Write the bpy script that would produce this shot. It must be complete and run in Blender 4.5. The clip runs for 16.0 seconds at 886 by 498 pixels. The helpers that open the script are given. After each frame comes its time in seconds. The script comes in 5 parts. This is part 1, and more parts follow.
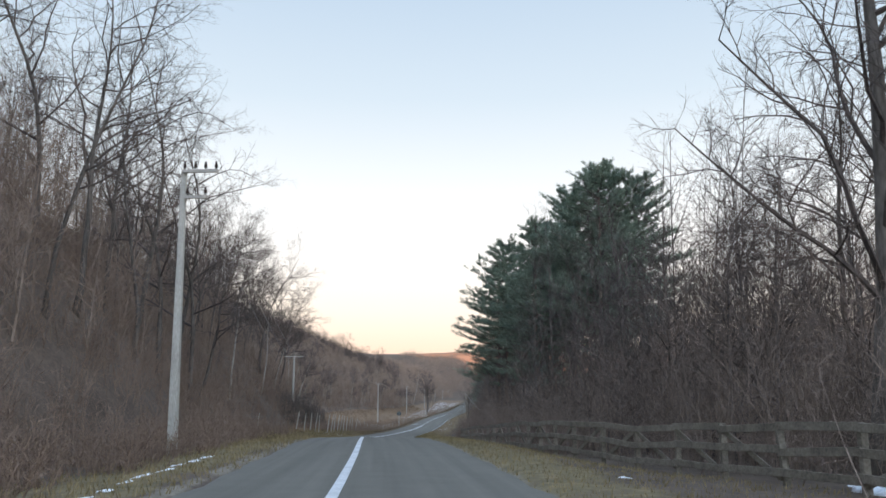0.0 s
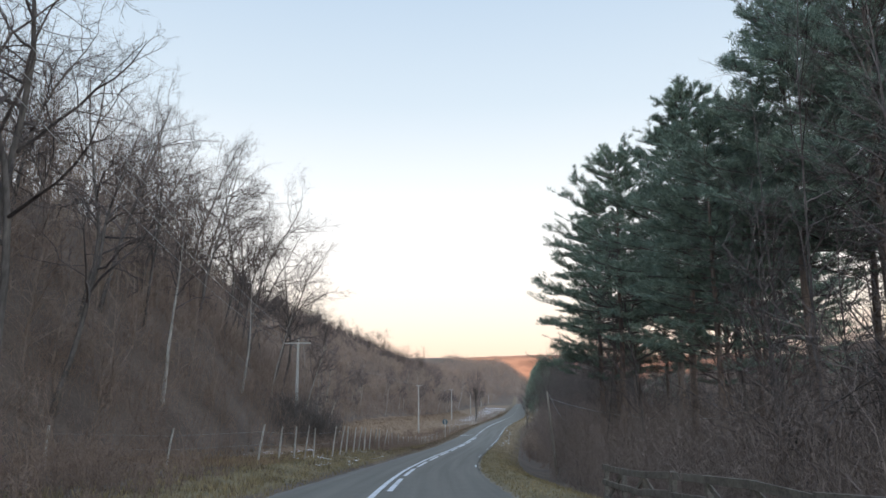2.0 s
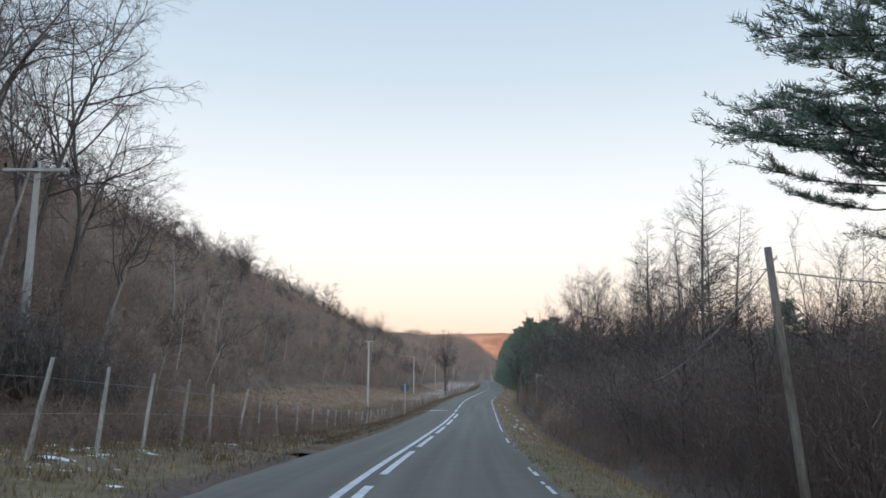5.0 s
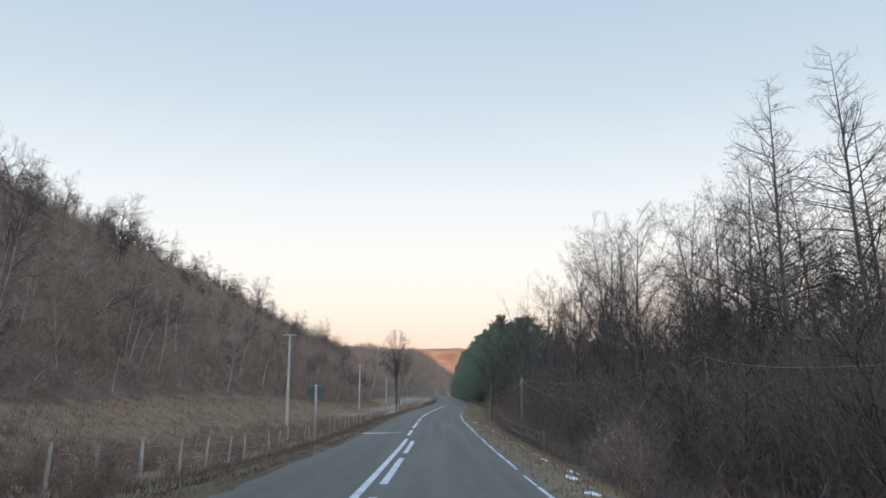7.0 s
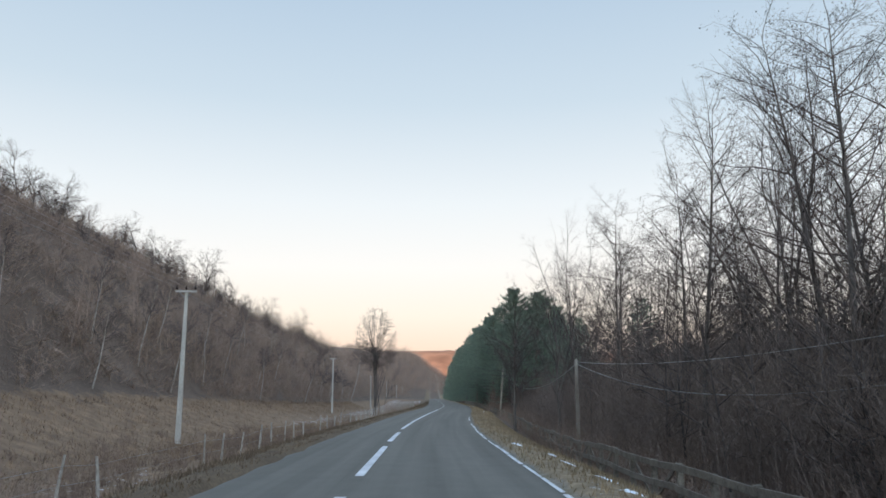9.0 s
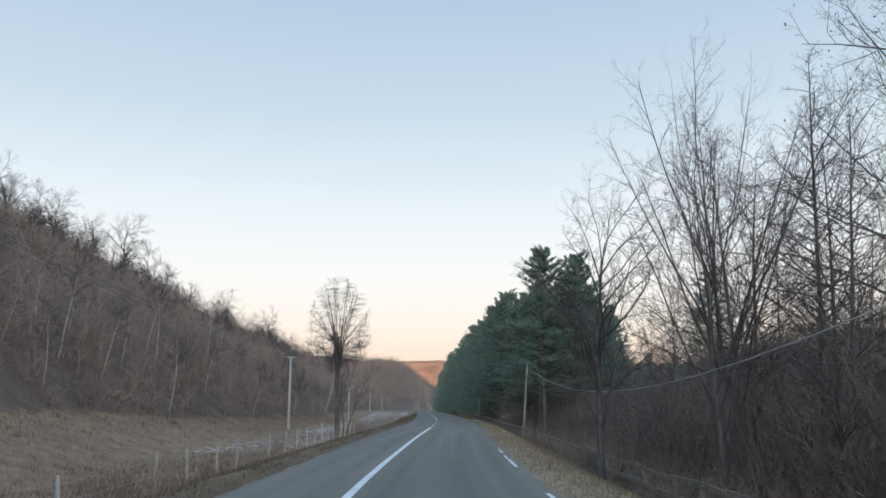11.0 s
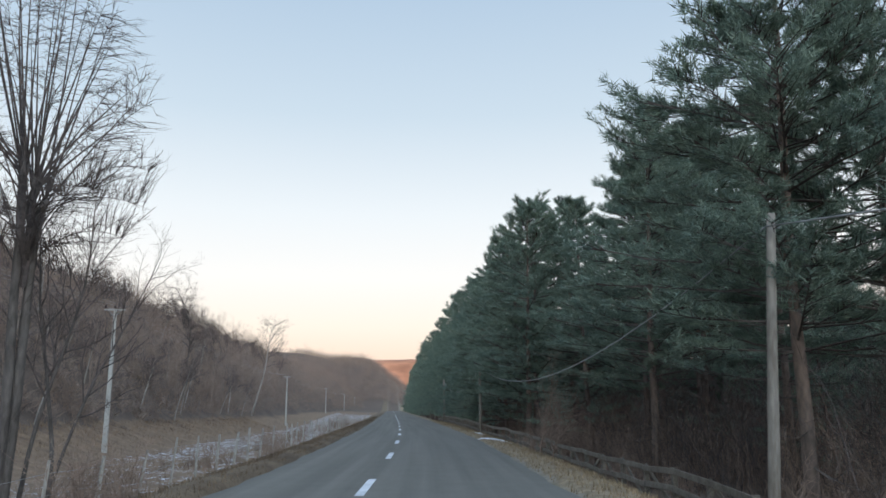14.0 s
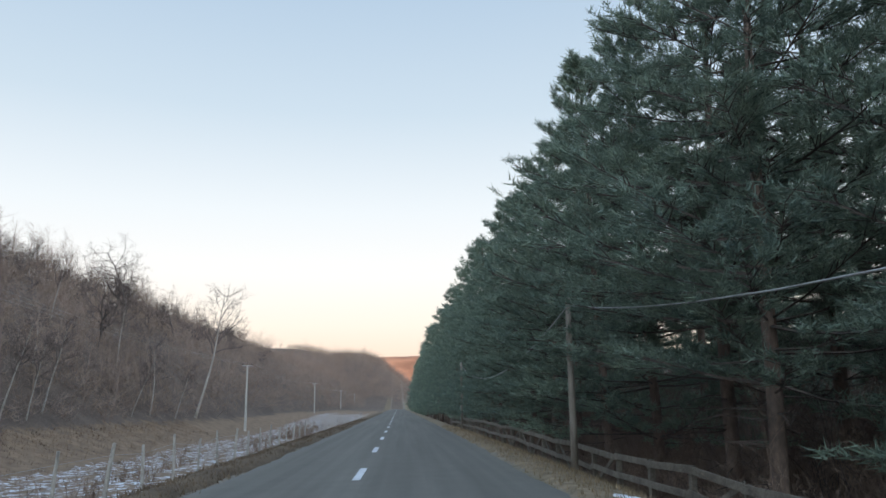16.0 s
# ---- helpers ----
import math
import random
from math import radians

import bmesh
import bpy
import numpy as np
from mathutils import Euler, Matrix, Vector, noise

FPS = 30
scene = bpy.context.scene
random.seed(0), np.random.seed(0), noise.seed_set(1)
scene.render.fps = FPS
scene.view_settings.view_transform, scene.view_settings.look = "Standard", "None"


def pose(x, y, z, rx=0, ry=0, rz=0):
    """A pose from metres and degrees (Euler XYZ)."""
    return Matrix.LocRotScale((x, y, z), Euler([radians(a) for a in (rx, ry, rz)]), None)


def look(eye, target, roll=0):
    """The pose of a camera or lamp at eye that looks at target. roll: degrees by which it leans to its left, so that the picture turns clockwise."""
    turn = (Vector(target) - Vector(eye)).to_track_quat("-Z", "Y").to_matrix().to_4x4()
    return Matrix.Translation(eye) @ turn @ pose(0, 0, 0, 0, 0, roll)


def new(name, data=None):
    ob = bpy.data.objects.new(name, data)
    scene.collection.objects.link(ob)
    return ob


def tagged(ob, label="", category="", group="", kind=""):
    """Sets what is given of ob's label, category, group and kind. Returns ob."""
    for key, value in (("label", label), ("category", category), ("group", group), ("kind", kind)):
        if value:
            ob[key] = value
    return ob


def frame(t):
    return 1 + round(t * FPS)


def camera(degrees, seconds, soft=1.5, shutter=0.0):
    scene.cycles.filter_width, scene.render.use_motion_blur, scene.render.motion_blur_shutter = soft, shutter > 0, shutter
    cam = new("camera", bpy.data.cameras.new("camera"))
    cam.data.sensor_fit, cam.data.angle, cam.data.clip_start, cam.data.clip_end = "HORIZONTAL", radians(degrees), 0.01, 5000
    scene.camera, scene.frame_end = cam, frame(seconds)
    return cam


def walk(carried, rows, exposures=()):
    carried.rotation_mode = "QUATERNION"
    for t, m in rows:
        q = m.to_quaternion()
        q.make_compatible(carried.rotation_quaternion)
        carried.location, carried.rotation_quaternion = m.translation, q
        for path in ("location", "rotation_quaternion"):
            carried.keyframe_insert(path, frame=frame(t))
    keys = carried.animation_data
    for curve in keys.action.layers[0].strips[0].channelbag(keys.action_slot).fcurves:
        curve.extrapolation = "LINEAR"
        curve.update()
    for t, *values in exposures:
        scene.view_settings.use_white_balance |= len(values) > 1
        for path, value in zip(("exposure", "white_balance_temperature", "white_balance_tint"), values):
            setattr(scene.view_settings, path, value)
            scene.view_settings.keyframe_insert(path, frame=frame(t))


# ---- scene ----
cam = camera(59.0, 16.0, 1.6)
METRES, EYE, TILT, LEAN, TURN = 245.0, 1.38, 10.3, 0.0, 0.0
ROWS = [
    (0.0, 0.0, 0.0, 0.0, 0.0, 0.0, 0.0),
    (0.5, -0.0014, 0.0308, -0.0063, 1.54, 0.24, 0.38),
    (1.0, -0.0035, 0.0618, -0.0125, 2.17, -0.25, 0.54),
    (1.5, -0.006, 0.0926, -0.0187, 2.2, 0.07, 0.7),
    (2.0, -0.0087, 0.1228, -0.0244, 2.92, 0.4, 0.94),
    (2.5, -0.0111, 0.1517, -0.0306, 3.09, -0.49, 0.82),
    (3.0, -0.0132, 0.1807, -0.0374, 2.68, -1.91, 0.56),
    (3.5, -0.0151, 0.2089, -0.0444, 2.38, -2.24, 0.29),
    (4.0, -0.0166, 0.2395, -0.0521, 1.78, -2.61, 0.14),
    (4.5, -0.0176, 0.2691, -0.0594, 1.03, -1.89, -0.07),
    (7.0, -0.0162, 0.4126, -0.091, -3.03, 0.12, -0.73),
    (7.5, -0.015, 0.4425, -0.0974, -3.91, 0.34, -0.9),
    (8.0, -0.0136, 0.4729, -0.1034, -4.29, 0.23, -0.8),
    (8.5, -0.0121, 0.504, -0.1096, -3.76, 0.55, -0.69),
    (9.0, -0.0107, 0.5356, -0.1157, -3.66, 0.38, -0.68),
    (11.5, -0.0025, 0.6866, -0.1435, -4.93, 1.27, -0.77),
    (12.0, -0.0003, 0.7172, -0.1493, -5.44, 1.12, -0.8),
    (12.5, 0.0022, 0.7487, -0.1548, -5.82, 1.25, -0.97),
    (13.0, 0.0049, 0.7801, -0.1604, -6.21, 1.63, -1.06),
    (13.5, 0.008, 0.8118, -0.1662, -6.38, 1.49, -1.12),
    (14.0, 0.0111, 0.8437, -0.1719, -6.42, 1.25, -1.04),
    (14.5, 0.0142, 0.8767, -0.1777, -6.56, 1.5, -0.81),
    (15.0, 0.0173, 0.9099, -0.1837, -6.44, 1.56, -0.79),
    (15.5, 0.0204, 0.9439, -0.1899, -6.13, 0.93, -0.62),
    (16.0, 0.0232, 0.9782, -0.1962, -6.05, 1.07, -0.46),
]
walk(cam, [(t, pose(0, 0, EYE, TILT, LEAN, TURN) @ pose(METRES * x, METRES * y, METRES * z, 90 + pitch, roll, yaw)) for t, x, y, z, yaw, pitch, roll in ROWS],
     exposures=[(0.0, 0.20, 6750, 12), (2.5, 0.21, 6750, 12), (4.5, 0.11, 6650, 11), (7.0, 0.0, 6650, 11), (9.0, 0.0, 6600, 10), (12.0, -0.04, 6400, 9), (13.5, 0.0, 6500, 10), (16.0, 0.04, 6550, 10)])

# ---- world and sun ----
world = bpy.data.worlds.new("dusk_sky")
scene.world = world
world.use_nodes = True
wn, wl = world.node_tree.nodes, world.node_tree.links
wn.clear()
w_out, w_bg = wn.new("ShaderNodeOutputWorld"), wn.new("ShaderNodeBackground")
w_sky, w_mix = wn.new("ShaderNodeTexSky"), wn.new("ShaderNodeMix")
w_sky.sky_type, w_sky.sun_disc = "NISHITA", False
w_sky.sun_elevation, w_sky.sun_rotation = radians(4.0), radians(180.0)
w_gain = wn.new("ShaderNodeVectorMath")
w_gain.operation, w_gain.inputs["Scale"].default_value = "SCALE", 0.10
w_co, w_sep, w_ramp = wn.new("ShaderNodeTexCoord"), wn.new("ShaderNodeSeparateXYZ"), wn.new("ShaderNodeValToRGB")
wl.new(w_co.outputs["Generated"], w_sep.inputs[0])
wl.new(w_sep.outputs["Z"], w_ramp.inputs[0])
SKY = [(0.0, (0.88, 0.60, 0.50)), (0.05, (1.0, 0.76, 0.62)), (0.10, (1.0, 0.90, 0.80)), (0.16, (0.965, 0.95, 0.935)), (0.24, (0.84, 0.895, 0.94)),
       (0.36, (0.60, 0.72, 0.83)), (0.50, (0.45, 0.59, 0.75)), (1.0, (0.28, 0.42, 0.66))]
ramp = w_ramp.color_ramp
while len(ramp.elements) < len(SKY):
    ramp.elements.new(0.5)
for el, (pos, col) in zip(ramp.elements, SKY):
    el.position, el.color = pos, (*col, 1)
w_mix.data_type, w_mix.blend_type = "RGBA", "MIX"
w_mix.inputs["Factor"].default_value = 0.88
wl.new(w_sky.outputs[0], w_gain.inputs[0])
wl.new(w_gain.outputs[0], w_mix.inputs["A"])
wl.new(w_ramp.outputs[0], w_mix.inputs["B"])
# the sky is far brighter on the side where the sun has just gone behind the hill
w_glow, w_times = wn.new("ShaderNodeMapRange"), wn.new("ShaderNodeVectorMath")
w_glow.interpolation_type = "SMOOTHSTEP"
for key, value in (("From Min", 0.15), ("From Max", -0.9), ("To Min", 1.0), ("To Max", 4.3)):
    w_glow.inputs[key].default_value = value
w_times.operation = "SCALE"
wl.new(w_sep.outputs["Y"], w_glow.inputs["Value"])
wl.new(w_mix.outputs["Result"], w_times.inputs[0])
wl.new(w_glow.outputs[0], w_times.inputs["Scale"])
wl.new(w_times.outputs[0], w_bg.inputs[0])
w_bg.inputs[1].default_value = 1.14
wl.new(w_bg.outputs[0], w_out.inputs[0])

sun = new("sun", bpy.data.lights.new("sun", "SUN"))
sun.data.energy, sun.data.angle, sun.data.color = 5.0, radians(0.5), (1.0, 0.56, 0.32)
sun.matrix_world = look((0, -1000, 70), (0, 0, 0))


# ---- materials ----
def material(name, c1, c2, scale=2.0, fine=30.0, rough=0.9, bump=0.3, detail=6.0, stretch=(1, 1, 1), vary=0.0, spec=0.3):
    """Two colours mixed by a broad and a fine noise, with relief."""
    m = bpy.data.materials.new(name)
    m.use_nodes = True
    n, l = m.node_tree.nodes, m.node_tree.links
    b = n["Principled BSDF"]
    b.inputs["Roughness"].default_value = rough
    b.inputs["Specular IOR Level"].default_value = spec
    co, mp = n.new("ShaderNodeTexCoord"), n.new("ShaderNodeMapping")
    mp.inputs["Scale"].default_value = stretch
    l.new(co.outputs["Object"], mp.inputs[0])
    n1, n2 = n.new("ShaderNodeTexNoise"), n.new("ShaderNodeTexNoise")
    n1.inputs["Scale"].default_value, n1.inputs["Detail"].default_value = scale, detail
    n2.inputs["Scale"].default_value, n2.inputs["Detail"].default_value = fine, 4
    l.new(mp.outputs[0], n1.inputs["Vector"])
    l.new(mp.outputs[0], n2.inputs["Vector"])
    add = n.new("ShaderNodeMath")
    add.operation = "MULTIPLY_ADD"
    add.inputs[1].default_value = 0.5
    l.new(n2.outputs[0], add.inputs[0])
    half = n.new("ShaderNodeMath")
    half.operation, half.inputs[1].default_value = "MULTIPLY", 0.5
    l.new(n1.outputs[0], half.inputs[0])
    l.new(half.outputs[0], add.inputs[2])
    rm = n.new("ShaderNodeValToRGB")
    rm.color_ramp.elements[0].position, rm.color_ramp.elements[1].position = 0.36, 0.64
    rm.color_ramp.elements[0].color, rm.color_ramp.elements[1].color = (*c1, 1), (*c2, 1)
    l.new(add.outputs[0], rm.inputs[0])
    col = rm.outputs[0]
    if vary:
        geo, hsv = n.new("ShaderNodeNewGeometry"), n.new("ShaderNodeHueSaturation")
        rng = n.new("ShaderNodeMapRange")
        rng.inputs["To Min"].default_value, rng.inputs["To Max"].default_value = 1 - vary, 1 + vary
        l.new(geo.outputs["Random Per Island"], rng.inputs["Value"])
        l.new(rng.outputs[0], hsv.inputs["Value"])
        l.new(col, hsv.inputs["Color"])
        col = hsv.outputs[0]
    l.new(col, b.inputs["Base Color"])
    if bump:
        bp = n.new("ShaderNodeBump")
        bp.inputs["Strength"].default_value, bp.inputs["Distance"].default_value = bump, 0.02
        l.new(add.outputs[0], bp.inputs["Height"])
        l.new(bp.outputs[0], b.inputs["Normal"])
    return m


def node(m, kind, **values):
    nd = m.node_tree.nodes.new(kind)
    for key, value in values.items():
        nd.inputs[key.replace("_", " ")].default_value = value
    return nd


M_BARK = material("grey_bark", (0.052, 0.044, 0.039), (0.140, 0.120, 0.105), 3, 14, 0.95, 0.6, stretch=(1, 1, 0.25))
M_TWIG = material("brown_twigs", (0.042, 0.034, 0.032), (0.112, 0.090, 0.080), 0.6, 9, 0.95, 0, vary=0.25)
M_BRUSH = material("brown_brush", (0.130, 0.092, 0.071), (0.240, 0.168, 0.128), 0.25, 5, 0.95, 0, vary=0.2)
M_BUSH = material("reddish_bush_twigs", (0.175, 0.122, 0.093), (0.345, 0.257, 0.20), 0.4, 5, 0.95, 0, vary=0.3)
# thicket brown with the dimness between dense twigs already in its colour
M_SHADEBRUSH = material("shade_toned_brush", (0.118, 0.090, 0.075), (0.205, 0.152, 0.124), 0.25, 5, 0.95, 0, vary=0.18)
M_HILL = material("hillside_twigs", (0.165, 0.122, 0.099), (0.282, 0.209, 0.168), 0.13, 1.2, 0.95, 0, vary=0.18)
M_PALE = material("pale_trunk", (0.20, 0.175, 0.15), (0.37, 0.333, 0.295), 2, 10, 0.9, 0.3, stretch=(1, 1, 0.3))
M_PINEBARK = material("red_pine_bark", (0.085, 0.066, 0.055), (0.20, 0.140, 0.108), 1.5, 12, 0.95, 0.7, stretch=(1, 1, 0.4))
M_BOUGH = material("dark_pine_bough", (0.045, 0.038, 0.034), (0.12, 0.095, 0.080), 1.5, 12, 0.95, 0)
M_NEEDLE = material("pine_needles", (0.118, 0.167, 0.140), (0.216, 0.268, 0.192), 0.4, 5, 0.6, 0, vary=0.35)
M_CONCRETE = material("grey_concrete", (0.28, 0.262, 0.235), (0.44, 0.415, 0.375), 1.5, 25, 0.85, 0.3, stretch=(1, 1, 0.3))
M_STEEL = material("grey_steel", (0.16, 0.16, 0.16), (0.28, 0.28, 0.28), 4, 40, 0.55, 0.1)
M_GLAZE = material("brown_porcelain", (0.03, 0.02, 0.018), (0.06, 0.04, 0.035), 5, 30, 0.25, 0)
M_WIRE = material("grey_cable", (0.24, 0.24, 0.24), (0.36, 0.36, 0.36), 3, 20, 0.6, 0)
M_WOOD = material("weathered_wood", (0.096, 0.082, 0.065), (0.225, 0.193, 0.155), 3, 22, 0.9, 0.5, stretch=(1, 1, 1))
M_STAKE = material("pale_stake", (0.21, 0.185, 0.155), (0.42, 0.385, 0.34), 3, 22, 0.9, 0.5, stretch=(1, 1, 0.4))
M_POLEWOOD = material("weathered_pole_wood", (0.145, 0.120, 0.095), (0.285, 0.250, 0.208), 2, 18, 0.9, 0.5, stretch=(1, 1, 0.2))
M_PAINT = material("worn_white_paint", (0.42, 0.43, 0.44), (0.72, 0.73, 0.74), 1.5, 30, 0.7, 0.1)
M_SNOW = material("old_snow", (0.62, 0.66, 0.72), (0.82, 0.85, 0.88), 2, 20, 0.7, 0.4)
M_DRYGRASS = material("dry_grass", (0.148, 0.097, 0.062), (0.275, 0.186, 0.118), 0.3, 4, 0.95, 0, vary=0.3)
M_GREENGRASS = material("dull_green_grass", (0.135, 0.107, 0.055), (0.315, 0.240, 0.128), 0.4, 4, 0.95, 0, vary=0.3)
M_DEADGRASS = material("dead_brown_grass", (0.085, 0.060, 0.040), (0.175, 0.126, 0.082), 0.4, 4, 0.95, 0, vary=0.3)
M_TANGRASS = material("pale_tan_grass", (0.175, 0.128, 0.078), (0.335, 0.250, 0.155), 0.4, 4, 0.95, 0, vary=0.3)
M_SOIL = material("brown_verge_soil", (0.070, 0.048, 0.030), (0.165, 0.118, 0.074), 0.8, 14, 0.95, 0.8)
M_SIGN = material("sign_back", (0.060, 0.078, 0.082), (0.090, 0.112, 0.116), 2, 20, 0.7, 0)


def let_light_through(m, share):
    """Thin leaves pass some light on."""
    n, l = m.node_tree.nodes, m.node_tree.links
    b, out = n["Principled BSDF"], n["Material Output"]
    tr, mx = n.new("ShaderNodeBsdfTranslucent"), n.new("ShaderNodeMixShader")
    l.new(b.inputs["Base Color"].links[0].from_socket, tr.inputs["Color"])
    mx.inputs[0].default_value = share
    l.new(b.outputs[0], mx.inputs[1])
    l.new(tr.outputs[0], mx.inputs[2])
    l.new(mx.outputs[0], out.inputs["Surface"])


let_light_through(M_NEEDLE, 0.35)
let_light_through(M_DRYGRASS, 0.3)
let_light_through(M_GREENGRASS, 0.3)
let_light_through(M_TANGRASS, 0.3)


def asphalt():
    m = material("grey_asphalt", (0.116, 0.109, 0.092), (0.140, 0.131, 0.110), 1.6, 60, 0.8, 0.25, spec=0.3)
    n, l = m.node_tree.nodes, m.node_tree.links
    b = n["Principled BSDF"]
    old = b.inputs["Base Color"].links[0].from_socket
    co = n.new("ShaderNodeTexCoord")
    mp = node(m, "ShaderNodeMapping", Scale=(1.1, 0.018, 1))
    l.new(co.outputs["UV"], mp.inputs[0])
    st = node(m, "ShaderNodeTexNoise", Scale=2.0, Detail=5.0)
    l.new(mp.outputs[0], st.inputs["Vector"])
    rg = node(m, "ShaderNodeMapRange", From_Min=0.35, From_Max=0.7, To_Min=0.84, To_Max=1.22)
    l.new(st.outputs[0], rg.inputs["Value"])
    hs = n.new("ShaderNodeHueSaturation")
    l.new(rg.outputs[0], hs.inputs["Value"])
    l.new(old, hs.inputs["Color"])
    l.new(hs.outputs[0], b.inputs["Base Color"])
    return m


M_ASPHALT = asphalt()


# ---- plan of the valley ----
LINE = [(-400, 18), (-60, 3.0), (0, -0.95), (12, -1.70), (24, -2.65), (36, -3.75), (47, -4.75), (58, -5.5), (68, -5.95), (78, -6.08), (90, -5.94),
        (104, -5.4), (118, -4.72), (135, -3.87), (150, -3.2), (165, -2.5), (182, -1.25), (200, 0.45), (216, 2.1), (232, 3.68), (247, 4.85),
        (262, 5.8), (275, 6.5), (300, 7.8), (700, 27.6), (900, 36), (1500, 60), (5000, 200)]
RISE = [(-400, 4), (-60, 1.2), (0, 0), (15, -0.25), (31, -0.58), (45, -1.15), (60, -2.02), (75, -2.78), (89, -3.35), (103, -3.83), (118, -4.2),
        (134, -4.42), (150, -4.47), (180, -4.53), (210, -4.47), (260, -4.44), (900, -4.4), (5000, -4.4)]
_y = np.arange(-400.0, 5000.0, 1.0)
_k = np.hanning(17) / np.hanning(17).sum()


def _smooth(table):
    v = np.interp(_y, [p[0] for p in table], [p[1] for p in table])
    return np.convolve(np.pad(v, 8, mode="edge"), _k, mode="valid")


_cx, _zr = _smooth(LINE), _smooth(RISE)


def cx(y):
    return np.interp(y, _y, _cx)


def zr(y):
    return np.interp(y, _y, _zr)


def ease(a, b, v):
    t = np.clip((np.asarray(v, float) - a) / (b - a), 0, 1)
    return t * t * (3 - 2 * t)


def wave(x, y):
    return (np.sin(x * 0.31 + 1.3) * np.cos(y * 0.23 + 0.4) + 0.6 * np.sin(x * 0.83 + y * 0.57) + 0.35 * np.sin(1.9 * x - 1.4 * y + 2.0)) / 1.95


def foot(y):
    """How far left of the centre line the wooded slope begins."""
    return np.interp(y, [-400, 30, 42, 56, 70, 84, 100, 122, 150, 260, 330, 420, 600, 900, 5000], [8.0, 8.0, 9.0, 11.3, 11.3, 10.8, 12, 18, 20.5, 22.5, 23, 21, 16, 4, 4])


def terrain(x, y):
    """Height of the ground at x, y."""
    x, y = np.asarray(x, float), np.asarray(y, float)
    u = x - cx(y)
    d = np.abs(u)
    f = foot(y)
    # left: verge, shallow dip, meadow, slope
    dip = np.interp(y, [-400, 40, 62, 90, 106, 120, 130, 150, 181, 225, 260, 344, 430, 600, 5000], [-0.15, -0.1, 0.45, 0.4, 0.1, -0.35, -0.6, -0.98, -1.0, -0.8, -0.72, -0.8, -0.5, -0.3, -0.3])
    sag = np.interp(y, [-400, 120, 150, 181, 230, 261, 344, 430, 5000], [0, 0, -0.2, -0.3, -0.4, -0.85, -1.0, 0, 0])
    edge = np.interp(y, [-400, 50, 90, 120, 150, 178, 200, 235, 270, 340, 5000], [0.3, 0.6, 0.9, 1.2, 1.9, 1.9, 1.55, 0.9, 0.6, 0.3, 0.2])
    brow = np.interp(y, [-400, 100, 150, 200, 255, 350, 450, 5000], [8.0, 8.0, 12.0, 12.5, 16.0, 16.0, 8.0, 8.0])
    left = dip * ease(3.0, 6.0, d) + sag * ease(6.5, 12.5, d) + (edge - dip - sag) * ease(brow, f + 1, d)
    up = np.maximum(d - f, 0)
    top = np.interp(y, [-400, 60, 120, 250, 340, 420, 900, 5000], [20, 20, 20, 19, 15.5, 15, 17, 17])
    left = left + top * (1 - np.exp(-(up / 15.0) ** 1.2)) + 0.2 * np.clip(up, 0, 60)
    left = left * (1 - ease(850, 1080, y))
    # the slope bends across the valley's far end
    nose = np.interp(u, [-110, -64, -38, -20, -10, 0, 10, 20, 45], [48, 44, 41, 37.5, 33, 25.5, 17, 10, 2]) * ease(580, 860, y) * (1 - ease(980, 1120, y)) * (0.97 + 0.03 * np.sin(x * 0.11))
    left = np.where(y > 560, np.maximum(left, nose), left)
    # right: grassy verge falling to a low wood floor
    low = np.interp(y, [-400, 0, 14, 26, 60, 100, 140, 5000], [-0.05, -0.05, -0.1, -0.4, -1.3, -1.5, -1.5, -1.3])
    right = low * ease(np.interp(y, [-400, 60, 120, 5000], [4.9, 4.9, 3.9, 3.9]), np.interp(y, [-400, 60, 120, 5000], [8.0, 8.0, 8.6, 8.6]), d) + np.interp(y, [-400, 106, 135, 212, 240, 5000], [8, 8, 13, 13, 12, 12]) * (1 + 0.3 * np.sin(y * 0.045) + 0.2 * np.sin(y * 0.13 + 1)) * ease(22, 80, d) * (1 - ease(850, 1080, y))
    h = np.where(u < 0, left, np.maximum(right, np.where(y > 600, nose, -9.0))) + 0.10 * wave(x, y) * ease(4.0, 9.0, d) + 0.5 * wave(x * 0.25, y * 0.25) * ease(f, f + 30, d)
    # the road bed lies a little lower than the surface laid on it
    h = h - 0.10 * (1 - ease(-0.15, 0.1, np.maximum(u - 3.65, -2.6 - u)))
    # the hill behind, which keeps the low sun out of the valley
    h = h + 160 * ease(-160, -760, y)
    # the far ridge across the valley's end
    h = h + 84 * ease(1320, 1570, y) * (0.95 + 0.03 * np.sin(x * 0.0042 + 0.8) + 0.02 * np.sin(x * 0.017) + 0.008 * np.sin(x * 0.11) * np.sin(x * 0.043 + y * 0.02))
    return zr(y) + h


